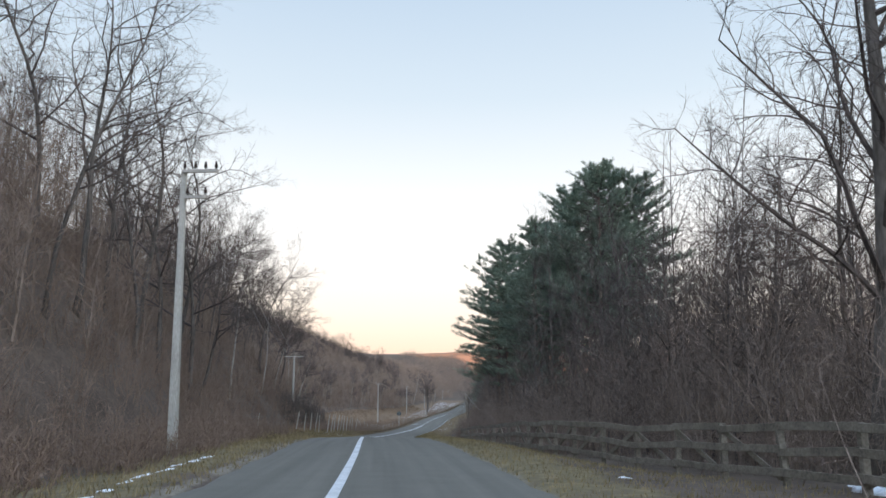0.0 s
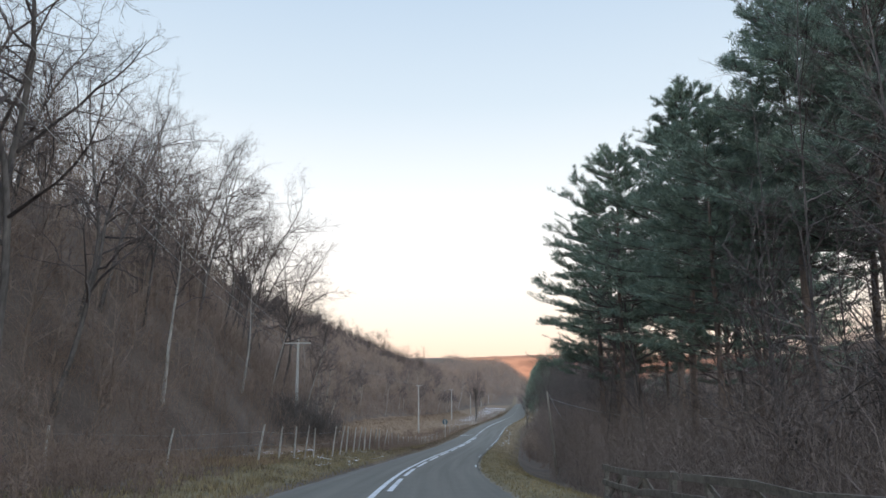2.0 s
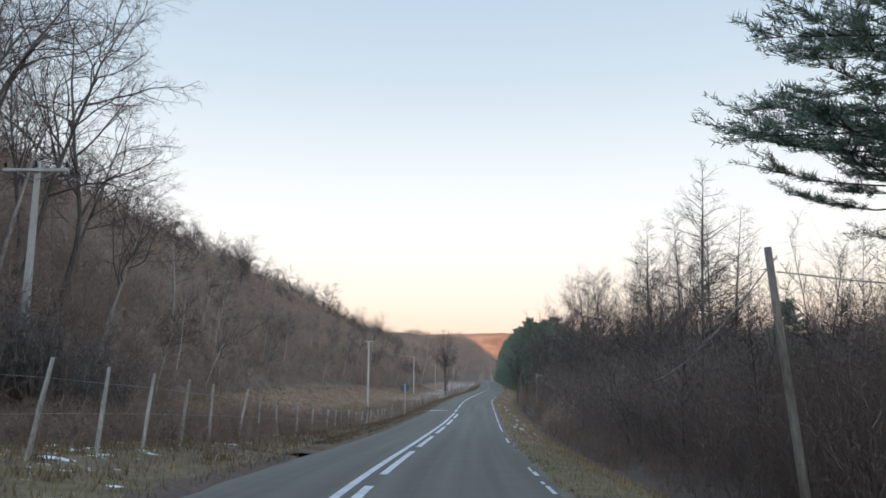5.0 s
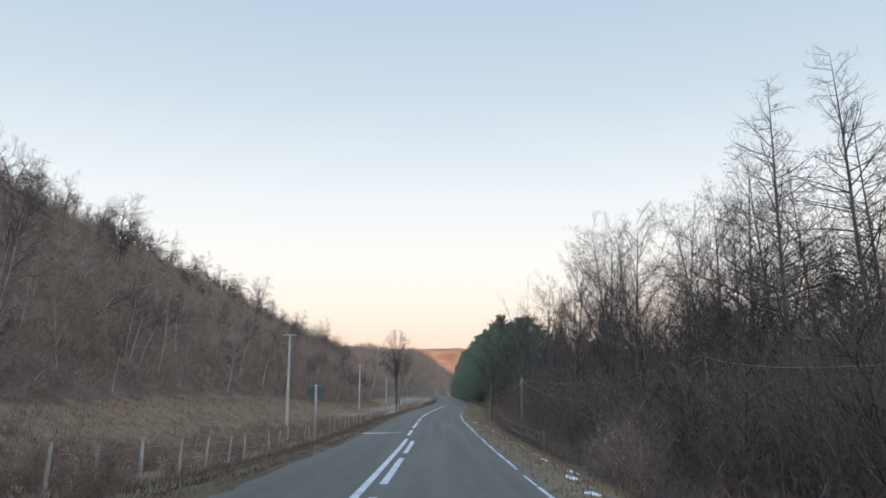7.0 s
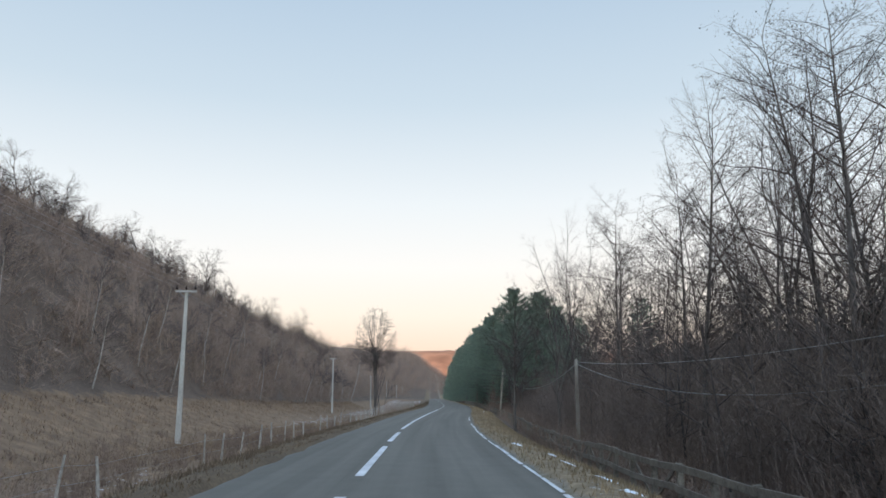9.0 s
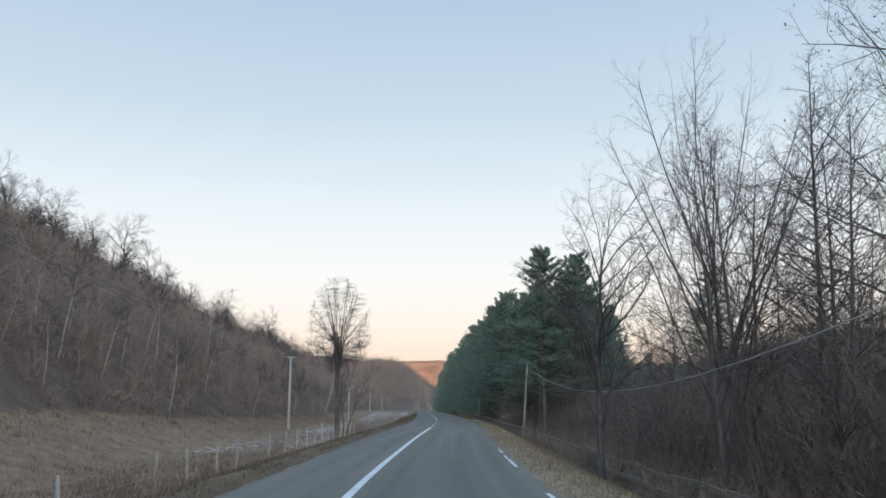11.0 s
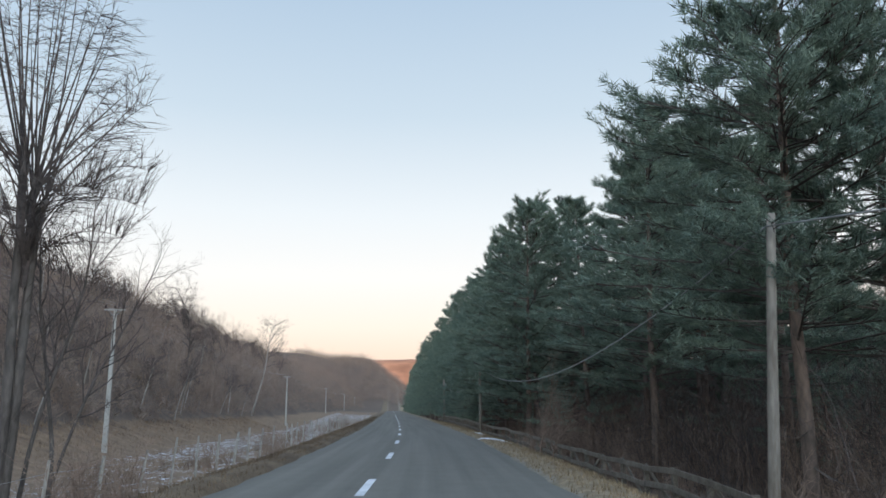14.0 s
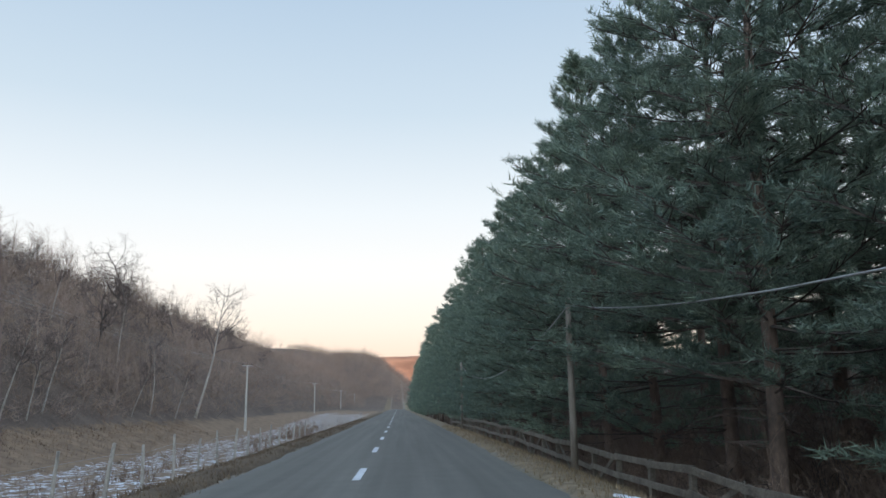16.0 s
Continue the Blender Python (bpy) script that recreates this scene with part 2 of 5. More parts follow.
# ---- mesh helpers ----
def mesh_from(name, verts, faces, mats, smooth=False, uv=None):
    verts, faces = np.asarray(verts, np.float32), np.asarray(faces, np.int32)
    me = bpy.data.meshes.new(name)
    k = faces.shape[1]
    me.vertices.add(len(verts))
    me.vertices.foreach_set("co", verts.ravel())
    me.loops.add(faces.size)
    me.loops.foreach_set("vertex_index", faces.ravel())
    me.polygons.add(len(faces))
    me.polygons.foreach_set("loop_start", np.arange(0, faces.size, k, dtype=np.int32))
    me.polygons.foreach_set("use_smooth", np.full(len(faces), smooth, bool))
    if uv is not None:
        me.uv_layers.new(name="UVMap").data.foreach_set("uv", np.asarray(uv, np.float32)[faces.ravel()].ravel())
    for mt in mats if isinstance(mats, (list, tuple)) else [mats]:
        me.materials.append(mt)
    me.update(calc_edges=True)
    me.validate()
    return me


def part_mesh(name, me, parent=None, label=""):
    ob = new(name, me)
    ob.parent = parent
    return tagged(ob, label)


def part(name, bm, mat, parent=None, label="", smooth=False):
    me = bpy.data.meshes.new(name)
    bm.to_mesh(me)
    bm.free()
    me.materials.append(mat)
    if smooth:
        me.polygons.foreach_set("use_smooth", np.full(len(me.polygons), True))
    return part_mesh(name, me, parent, label)


def thing(name, label, category, group="", at=(0, 0, 0), turn=0):
    ob = new(name)
    ob.empty_display_size = 0.3
    ob.matrix_world = pose(*at, 0, 0, turn)
    return tagged(ob, label, category, group)


def tubes(segs, sides=3, point=False):
    """Tapered sticks: rows of x0 y0 z0 x1 y1 z1 r0 r1."""
    s = np.asarray(segs, float)
    p0, p1, r0, r1 = s[:, :3], s[:, 3:6], s[:, 6], s[:, 7]
    d = p1 - p0
    d /= np.linalg.norm(d, axis=1)[:, None] + 1e-9
    ref = np.where(np.abs(d[:, 2:3]) < 0.9, [[0, 0, 1.0]], [[1.0, 0, 0]])
    a = np.cross(d, ref)
    a /= np.linalg.norm(a, axis=1)[:, None] + 1e-9
    b = np.cross(d, a)
    ang = np.arange(sides) * 2 * math.pi / sides
    ring = a[:, None] * np.cos(ang)[None, :, None] + b[:, None] * np.sin(ang)[None, :, None]
    n = len(s)
    if point:
        v = np.concatenate([p0[:, None] + ring * r0[:, None, None], p1[:, None]], 1).reshape(-1, 3)
        base = np.arange(n)[:, None] * (sides + 1)
        f = [np.concatenate([base + i, base + (i + 1) % sides, base + sides], 1) for i in range(sides)]
    else:
        v = np.concatenate([p0[:, None] + ring * r0[:, None, None], p1[:, None] + ring * r1[:, None, None]], 1).reshape(-1, 3)
        base = np.arange(n)[:, None] * (2 * sides)
        f = []
        for i in range(sides):
            j = (i + 1) % sides
            f.append(np.concatenate([base + i, base + j, base + sides + j], 1))
            f.append(np.concatenate([base + i, base + sides + j, base + sides + i], 1))
    return v, np.concatenate(f, 0)


def shoots(segs, seed=0):
    """The finest twigs: slivers that taper to a point."""
    s = np.asarray(segs, float)
    p0, p1 = s[:, :3], s[:, 3:6]
    d = p1 - p0
    side = np.cross(d, np.random.default_rng(seed).normal(0, 1, d.shape))
    side /= np.linalg.norm(side, axis=1)[:, None] + 1e-9
    side *= 1.25 * s[:, 6:7]
    return np.stack([p0 - side, p0 + side, p1], 1).reshape(-1, 3), np.arange(3 * len(s)).reshape(-1, 3)


def joined(pieces):
    vs, fs, n = [], [], 0
    for v, f in pieces:
        vs.append(v)
        fs.append(f + n)
        n += len(v)
    return np.concatenate(vs), np.concatenate(fs)


def loft(path, radii, sides=8):
    """One closed-side tube along a path, with shared rings and a cap at the end."""
    path, radii = np.asarray(path, float), np.asarray(radii, float)
    ang = np.arange(sides) * 2 * math.pi / sides
    d = np.gradient(path, axis=0)
    d /= np.linalg.norm(d, axis=1)[:, None]
    ref = np.array([1.0, 0, 0]) if abs(d[0, 0]) < 0.8 else np.array([0, 0, 1.0])
    a = np.cross(d, ref)
    a /= np.linalg.norm(a, axis=1)[:, None]
    b = np.cross(d, a)
    v = path[:, None] + (a[:, None] * np.cos(ang)[None, :, None] + b[:, None] * np.sin(ang)[None, :, None]) * radii[:, None, None]
    n = len(path)
    f = []
    for i in range(n - 1):
        for j in range(sides):
            k = (j + 1) % sides
            f.append((i * sides + j, i * sides + k, (i + 1) * sides + k))
            f.append((i * sides + j, (i + 1) * sides + k, (i + 1) * sides + j))
    v = np.concatenate([v.reshape(-1, 3), path[-1:], path[:1]])
    for j in range(sides):
        k = (j + 1) % sides
        f.append(((n - 1) * sides + j, (n - 1) * sides + k, n * sides))
        f.append((k, j, n * sides + 1))
    return v, np.array(f)


def box_bm(sx, sy, sz, bevel=0.0, centre=(0, 0, 0)):
    bm = bmesh.new()
    bmesh.ops.create_cube(bm, size=1.0, matrix=Matrix.Translation(centre) @ Matrix.Diagonal((sx, sy, sz, 1)))
    if bevel:
        bmesh.ops.bevel(bm, geom=bm.edges[:], offset=bevel, segments=2, affect="EDGES", profile=0.5)
    return bm


# ---- ground ----
def ground_material():
    """Leaf litter in the woods, dry grass on the meadow, thin green on the verges, old snow in patches."""
    m = material("valley_ground", (0.068, 0.050, 0.039), (0.145, 0.106, 0.080), 0.4, 7, 0.95, 0.5)
    n, l = m.node_tree.nodes, m.node_tree.links
    b = n["Principled BSDF"]
    col = b.inputs["Base Color"].links[0].from_socket
    for layer, dark, light, scale in (("meadow", (0.138, 0.092, 0.060), (0.262, 0.178, 0.114), 1.2), ("verge", (0.105, 0.086, 0.047), (0.232, 0.180, 0.100), 2.5), ("dead", (0.10, 0.075, 0.05), (0.21, 0.155, 0.10), 2.0),
                                      ("tan", (0.15, 0.112, 0.071), (0.30, 0.228, 0.145), 2.5), ("gravel", (0.160, 0.138, 0.108), (0.265, 0.23, 0.182), 6.0), ("snow", (0.55, 0.58, 0.63), (0.78, 0.80, 0.83), 3.0)):
        at = n.new("ShaderNodeAttribute")
        at.attribute_name = layer
        nz = node(m, "ShaderNodeTexNoise", Scale=scale, Detail=7.0, Roughness=0.65)
        co = n.new("ShaderNodeTexCoord")
        l.new(co.outputs["Object"], nz.inputs["Vector"])
        rp = n.new("ShaderNodeValToRGB")
        rp.color_ramp.elements[0].position, rp.color_ramp.elements[1].position = 0.35, 0.68
        rp.color_ramp.elements[0].color, rp.color_ramp.elements[1].color = (*dark, 1), (*light, 1)
        l.new(nz.outputs[0], rp.inputs[0])
        ng = node(m, "ShaderNodeTexNoise", Scale=2.4 if layer == "snow" else 0.5, Detail=8.0, Roughness=0.7)
        l.new(co.outputs["Object"], ng.inputs["Vector"])
        sm = n.new("ShaderNodeMath")
        sm.operation = "ADD"
        l.new(at.outputs["Fac"], sm.inputs[0])
        l.new(ng.outputs[0], sm.inputs[1])
        st = node(m, "ShaderNodeMapRange", From_Min=0.98, From_Max=1.04 if layer == "snow" else 1.15)
        l.new(sm.outputs[0], st.inputs["Value"])
        mx = n.new("ShaderNodeMix")
        mx.data_type = "RGBA"
        l.new(st.outputs[0], mx.inputs["Factor"])
        l.new(col, mx.inputs["A"])
        l.new(rp.outputs[0], mx.inputs["B"])
        col = mx.outputs["Result"]
    # far off bare woods cover everything, sunset orange mixed into their base colour
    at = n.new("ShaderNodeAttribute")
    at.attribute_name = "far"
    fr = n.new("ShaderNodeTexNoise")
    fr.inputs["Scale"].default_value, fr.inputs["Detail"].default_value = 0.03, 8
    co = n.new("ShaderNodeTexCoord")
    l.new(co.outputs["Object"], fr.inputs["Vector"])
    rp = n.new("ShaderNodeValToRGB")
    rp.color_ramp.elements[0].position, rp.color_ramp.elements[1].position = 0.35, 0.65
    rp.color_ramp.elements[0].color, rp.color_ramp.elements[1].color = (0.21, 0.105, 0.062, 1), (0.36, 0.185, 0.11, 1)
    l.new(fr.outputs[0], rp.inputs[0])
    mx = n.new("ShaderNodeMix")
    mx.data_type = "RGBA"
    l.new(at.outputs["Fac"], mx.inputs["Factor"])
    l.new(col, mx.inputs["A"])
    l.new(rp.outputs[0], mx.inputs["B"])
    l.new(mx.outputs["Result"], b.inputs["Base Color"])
    return m


def snowy(u, y):
    """Where old snow lies, 0 to about 0.6."""
    a = 0.456 * ease(235, 262, y) * (1 - ease(420, 520, y)) * ease(-19.5, -16.0, u) * (1 - ease(-6.0, -4.8, u))
    b = 0.425 * ease(196, 215, y) * (1 - ease(250, 280, y)) * ease(-19, -14.5, u) * (1 - ease(-5.5, -4.5, u))
    c = 0.41 * ease(64, 72, y) * (1 - ease(98, 112, y)) * ease(-12, -9.5, u) * (1 - ease(-4.6, -3.2, u))
    d = 0.40 * ease(110, 120, y) * (1 - ease(160, 175, y)) * ease(-13, -9, u) * (1 - ease(-7, -5.5, u))
    e = 0.36 * ease(100, 118, y) * (1 - ease(180, 200, y)) * ease(3.6, 3.8, u) * (1 - ease(4.2, 5.0, u))
    return np.maximum.reduce([a, b, c, d, e])


def build_ground():
    us = np.concatenate([-np.geomspace(2600, 62, 22), np.arange(-60, -14, 2.0), np.arange(-14, -2.85, 0.55), [-2.75, -2.6, -2.4, -1, 1, 2.8, 3.4, 3.6, 3.75], np.arange(3.9, 14, 0.55), np.arange(14.5, 60, 3.0), np.geomspace(62, 2600, 22)])
    ys = np.concatenate([np.arange(-900, -60, 40.0), np.arange(-60, -10, 5.0), np.arange(-10, 330, 1.0), np.arange(330, 600, 6.0), np.arange(600, 1300, 35.0), np.arange(1300, 4400, 70.0)])
    U, Y = np.meshgrid(us, ys)
    X = U + cx(Y)
    Z = terrain(X, Y)
    v = np.stack([X, Y, Z], -1).reshape(-1, 3)
    nu, ny = len(us), len(ys)
    i = (np.arange(ny - 1)[:, None] * nu + np.arange(nu - 1)[None]).ravel()
    f = np.stack([i, i + 1, i + nu + 1, i + nu], 1)
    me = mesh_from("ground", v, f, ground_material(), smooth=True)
    fy = foot(Y)
    layers = {
        "meadow": 0.75 * ease(4.5, 7, -U) * (1 - ease(fy - 2, fy + 2, -U)) * ease(58, 92, Y) * (1 - ease(470, 600, Y)) + 0.35 * (1 - ease(470, 600, Y)) * ease(4.5, 6, -U) * (1 - ease(8, 11, -U)),
        "verge": 0.70 * ease(2.5, 3.2, np.abs(U)) * (1 - ease(4.8, 7.0, np.abs(U))) * (1 - ease(600, 760, Y)),
        "dead": 0.72 * ease(2.5, 3.0, -U) * (1 - ease(4.6, 6.5, -U)) * ease(64, 100, Y) * (1 - ease(600, 760, Y)),
        "tan": 0.74 * ease(3.2, 3.7, U) * (1 - ease(5.2, 6.6, U)) * ease(84, 112, Y) * (1 - ease(600, 760, Y)),
        "gravel": 0.62 * ease(2.3, 2.5, np.abs(U)) * (1 - ease(2.8, 3.3, -U)) * (1 - ease(3.55, 3.95, U)) * np.where(U < 0, 1 - 0.8 * ease(36, 56, Y) * (1 - ease(130, 150, Y)), 1.0),
        "snow": snowy(U, Y),
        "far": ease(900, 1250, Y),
    }
    for key, value in layers.items():
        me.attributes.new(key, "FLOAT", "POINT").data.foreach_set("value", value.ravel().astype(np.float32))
    return tagged(new("ground", me), "leaf-littered valley floor with dry meadow and wooded slopes", "ground", kind="structure")


build_ground()


# ---- road ----
def strip(name, u0, u1, y0, y1, lift, mat, step=2.0, across=2, wobble=0.0, sunk=0.0):
    ys = np.append(np.arange(y0, y1, step), y1)
    q, Y = np.meshgrid(np.linspace(0, 1, across), ys)
    lo = u0(Y) if callable(u0) else u0
    U = lo + (u1 - lo) * q
    if wobble:
        U = U + wobble * np.where(q == 0, -1, np.where(q == 1, 1, 0)) * (np.sin(Y * 0.9 + 3 * np.sin(Y * 0.37)) + 0.6 * np.sin(Y * 2.7 + 2 * np.sin(Y * 0.8)))
    Z = zr(Y) - 0.012 * np.abs(U) + lift
    v = np.stack([U + cx(Y), Y, Z], -1).reshape(-1, 3)
    n, k = len(ys), across
    i = (np.arange(n - 1)[:, None] * k + np.arange(k - 1)[None]).ravel()
    f = np.stack([i, i + 1, i + k + 1, i + k], 1)
    # skirt down along both sides
    for col, sgn in ((0, 1), (k - 1, -1)):
        edge = np.arange(n) * k + col
        low = v[edge] - [0, 0, sunk or 0.003]
        base = len(v)
        v = np.concatenate([v, low])
        j = np.arange(n - 1)
        q = np.stack([edge[:-1], edge[1:], base + j + 1, base + j], 1)
        f = np.concatenate([f, q if sgn > 0 else q[:, ::-1]])
    uv = np.stack([v[:, 0] - cx(v[:, 1]), v[:, 1]], 1)
    return mesh_from(name, v, f, mat, smooth=False, uv=uv)


def kerb_left(y):
    return np.interp(y, [0, 12, 36, 58, 80, 105, 125, 150, 170, 208, 250, 320], [-2.3, -2.3, -2.6, -2.3, -2.08, -2.2, -2.3, -2.1, -2.1, -2.4, -2.6, -2.6])


road = tagged(new("road", strip("road", kerb_left, 3.44, -60, 1250, 0.03, M_ASPHALT, 1.0, 9, wobble=0.06, sunk=0.2)), "worn grey two-lane asphalt road", "road", kind="structure")


def marking(name, u0, u1, y0, y1, label=""):
    return part_mesh(name, strip(name, u0, u1, y0, y1, 0.036, M_PAINT, min(1.5, max(0.3, (y1 - y0) / 4))), road, label)


marking("centre_line", -0.02, 0.16, -40, 47, "solid white centre line")
marking("centre_line", 0.05, 0.19, 47, 137.5, "solid white centre line")
for k in range(9):
    marking("lane_dash", 0.35, 0.50, 51.5 + 9.6 * k, 58.9 + 9.6 * k)
for y0, y1 in ((140.3, 145.6), (148.6, 157.3), (159.8, 166.5)):
    marking("lane_dash", 0.01, 0.17, y0, y1)
marking("centre_line", -0.07, 0.08, 170, 219, "solid white centre line")
for k in range(46):
    marking("lane_dash", -0.075, 0.075, 223.6 + 9 * k, 226.5 + 9 * k)
bar = [(-2.42, 142.85), (-2.05, 142.45), (-0.35, 142.95), (-0.35, 143.02), (-1.9, 143.35)]
bv = [(float(cx(y)) + u, y, float(zr(y)) - 0.012 * abs(u) + dz) for dz in (0.038, 0.034) for u, y in bar]
bf = [(0, i, i + 1) for i in (1, 2, 3)] + [q for i in range(5) for q in ((i, 5 + i, 5 + (i + 1) % 5), (i, 5 + (i + 1) % 5, (i + 1) % 5))]
part_mesh("arrow_mark", mesh_from("arrow_mark", bv, bf, M_PAINT), road, "white tapering mark in the oncoming lane")


def verge_lip(y0, y1):
    """A low brown bank of soil along the asphalt's edge."""
    ys = np.arange(y0, y1, 1.0)
    us, hs = np.array([0.06, -0.10, -0.28, -0.55, -0.9, -1.4]), np.array([-0.12, 0.05, 0.10, 0.10, 0.02, -0.5])
    U, Y = np.meshgrid(us, ys)
    rise = ease(y0, y0 + 12, Y) * (1 - ease(y1 - 40, y1, Y))
    Z = zr(Y) + hs[None] * (0.35 + 0.65 * rise) + 0.025 * np.sin(2.1 * Y + 5 * U) * np.sin(0.7 * Y + 2 * U)
    U = U + kerb_left(Y) + 0.07 * np.sin(0.55 * Y + U) + 0.04 * np.sin(1.7 * Y)
    n, k = len(ys), len(us)
    i = (np.arange(n - 1)[:, None] * k + np.arange(k - 1)[None]).ravel()
    me = mesh_from("verge", np.stack([U + cx(Y), Y, Z], -1).reshape(-1, 3), np.stack([i, i + k, i + k + 1, i + 1], 1), M_SOIL, True)
    return tagged(new("verge", me), "low brown soil bank along the asphalt edge", "verge", kind="structure")


verge_lip(96, 420)
wear = np.random.default_rng(17)
for y0, y1 in ((71.5, 74), (87, 89), (90.2, 92.2), (103, 106), (112, 121), (122.5, 139), (140, 161), (161.8, 178), (184, 188.5), (190, 192)):
    y = y0
    while y < y1:
        ln = min(wear.uniform(0.7, 3.2), y1 - y)
        inner = 3.29 + wear.uniform(-0.01, 0.02)
        marking("edge_line", inner, inner + wear.uniform(0.05, 0.10), y, y + ln, "chipped white edge line")
        y += ln + wear.uniform(0.08, 0.45)


# ---- trees ----
def grow(rng, out, p, d, length, r, level, spec):
    """Adds a branch and its children to out[level] as sticks."""
    def at(key):
        return spec[key][min(level, len(spec[key]) - 1)]
    n = at("steps")
    pts, rads = [p], [r]
    for i in range(n):
        d = d + rng.normal(0, at("wild"), 3) + np.array([spec.get("sweep", 0.0) * (0.5 if level == 0 else 1.0), 0, at("lift")])
        d = d / np.linalg.norm(d)
        p = p + d * length / n
        pts.append(p)
        rads.append(r * (1 - (1 - at("end")) * (i + 1) / n))
    for i in range(n):
        out[level].append((*pts[i], *pts[i + 1], rads[i], rads[i + 1]))
    if level >= len(spec["kids"]):
        return pts, rads
    kids, lo = at("kids"), at("from")
    for j in range(kids):
        f = lo + (1 - lo) * (j + rng.random()) / kids
        i = min(n - 1, int(f * n))
        q = pts[i] + (pts[i + 1] - pts[i]) * (f * n - i)
        axis = pts[i + 1] - pts[i]
        axis = axis / np.linalg.norm(axis)
        side = np.cross(axis, rng.normal(0, 1, 3))
        side /= np.linalg.norm(side) + 1e-9
        a = radians(at("angle") + rng.normal(0, 9))
        nd = axis * math.cos(a) + side * math.sin(a)
        taper = 1 - at("short") * (f - lo) / (1 - lo)
        kl = at("ratio") * (length if level else spec["reach"]) * taper * rng.uniform(0.75, 1.15)
        kr = min(rads[i] * 0.62, max(spec["thin"], kl * spec["stout"]))
        grow(rng, out, q, nd, kl, kr, level + 1, spec)
    return pts, rads


BARE = dict(steps=(10, 7, 4, 2, 1), end=(0.15, 0.2, 0.3, 0.4, 0.3), wild=(0.10, 0.24, 0.28, 0.28, 0.2), lift=(0.05, 0.045, 0.03, 0.02, 0.0), kids=(14, 10, 7, 5), angle=(54, 50, 48, 46),
            short=(0.4, 0.45, 0.4, 0.3), ratio=(0.44, 0.42, 0.42, 0.5), thin=0.0068, stout=0.0122)
BARE["from"] = (0.34, 0.25, 0.2, 0.2)


def bare_tree_meshes(seed, height, r, bark=None, **changes):
    rng = np.random.default_rng(seed)
    spec = dict(BARE, reach=height)
    spec.update(changes)
    out = [[] for _ in range(len(spec["kids"]) + 1)]
    lean = np.array([rng.normal(0, 0.05), rng.normal(0, 0.05), 1.0]) * [spec.get("tilt", 1.0), spec.get("tilt", 1.0), 1]
    pts, rads = grow(rng, out, np.array([0.0, 0, -0.3]), lean / np.linalg.norm(lean), height, r, 0, spec)
    rads = [rads[0] * 1.25] + list(rads[1:])
    trunk = mesh_from("trunk", *loft(pts, rads, 9), bark or M_BARK, smooth=True)
    tips = [shoots(out[4], seed)] if len(out) > 4 else []
    if spec.get("cones"):
        rows = np.array(out[3])[::2]
        rows = rows[rng.random(len(rows)) < spec["cones"]]
        end = rows[:, 3:6] + rng.normal(0, 0.05, (len(rows), 3))
        tips.append(shoots(np.concatenate([end, end + rng.normal(0, 0.035, end.shape), np.full((len(end), 1), 0.017), np.zeros((len(end), 1))], 1), seed))
    crown = mesh_from("crown", *joined([tubes(out[1], 5), tubes(out[2], 3), tubes(out[3][0::2], 3), tubes(out[3][1::2], 3, True)] + tips), spec.get("twig", M_TWIG))
    return trunk, crown


def place(name, meshes, x, y, label, category, group, turn=0.0, scale=1.0, lean=(0, 0), sink=0.1, names=("trunk", "crown")):
    ob = new(name)
    ob.empty_display_size = 0.5
    ob.matrix_world = pose(x, y, float(terrain(x, y)) - sink, lean[0], lean[1], turn) @ Matrix.Scale(scale, 4)
    tagged(ob, label, category, group)
    for nm, me in zip(names, meshes):
        piece = part_mesh(nm, me, ob)
        if nm != "trunk":
            tagged(piece, kind="stuff")
    return ob


OAK = [bare_tree_meshes(10 + i, 14.0, 0.135) for i in range(5)]
OAK_OUT = [bare_tree_meshes(240 + i, 14.0, 0.135, sweep=0.055, kids=(15, 10, 7, 5), thin=0.0075) for i in range(5)]
SLIM = [bare_tree_meshes(30 + i, 15.0, 0.11, kids=(15, 8, 5, 5), angle=(38, 44, 46, 46), ratio=(0.30, 0.42, 0.45, 0.5), lift=(0.03, 0.08, 0.04, 0.0, 0.0), wild=(0.07, 0.14, 0.22, 0.25, 0.2)) for i in range(4)]
LARCH = [bare_tree_meshes(50 + i, 16.0, 0.15, end=(0.04, 0.25, 0.35, 0.4), kids=(66, 8, 4, 2), angle=(66, 50, 45), ratio=(0.23, 0.44, 0.45), lift=(0.0, 0.02, 0.03, 0.0), short=(0.8, 0.4, 0.4), wild=(0.015, 0.1, 0.15, 0.2)) for i in range(2)]
ALDER = [bare_tree_meshes(160 + i, 15.0, 0.135, steps=(10, 5, 3, 1, 1), end=(0.05, 0.2, 0.3, 0.4), kids=(40, 9, 6, 4), angle=(54, 48, 48, 48), ratio=(0.33, 0.40, 0.44, 0.5), short=(0.62, 0.4, 0.4), lift=(0.02, 0.05, 0.02, 0.0), wild=(0.022, 0.12, 0.2, 0.22),
                         stout=0.0085, cones=0.9, **{"from": (0.26, 0.25, 0.2, 0.2)}) for i in range(4)]
FORK = [bare_tree_meshes(60 + i, 9.0, 0.17, kids=(11, 13, 7, 5), angle=(19, 40, 44, 44), ratio=(0.60, 0.30, 0.44, 0.5), short=(0.1, 0.4, 0.4), lift=(0.03, 0.05, 0.05, 0.02), wild=(0.03, 0.06, 0.15, 0.2),
                        reach=15.0, stout=0.0068, **{"from": (0.3, 0.2, 0.2)}) for i in range(2)]


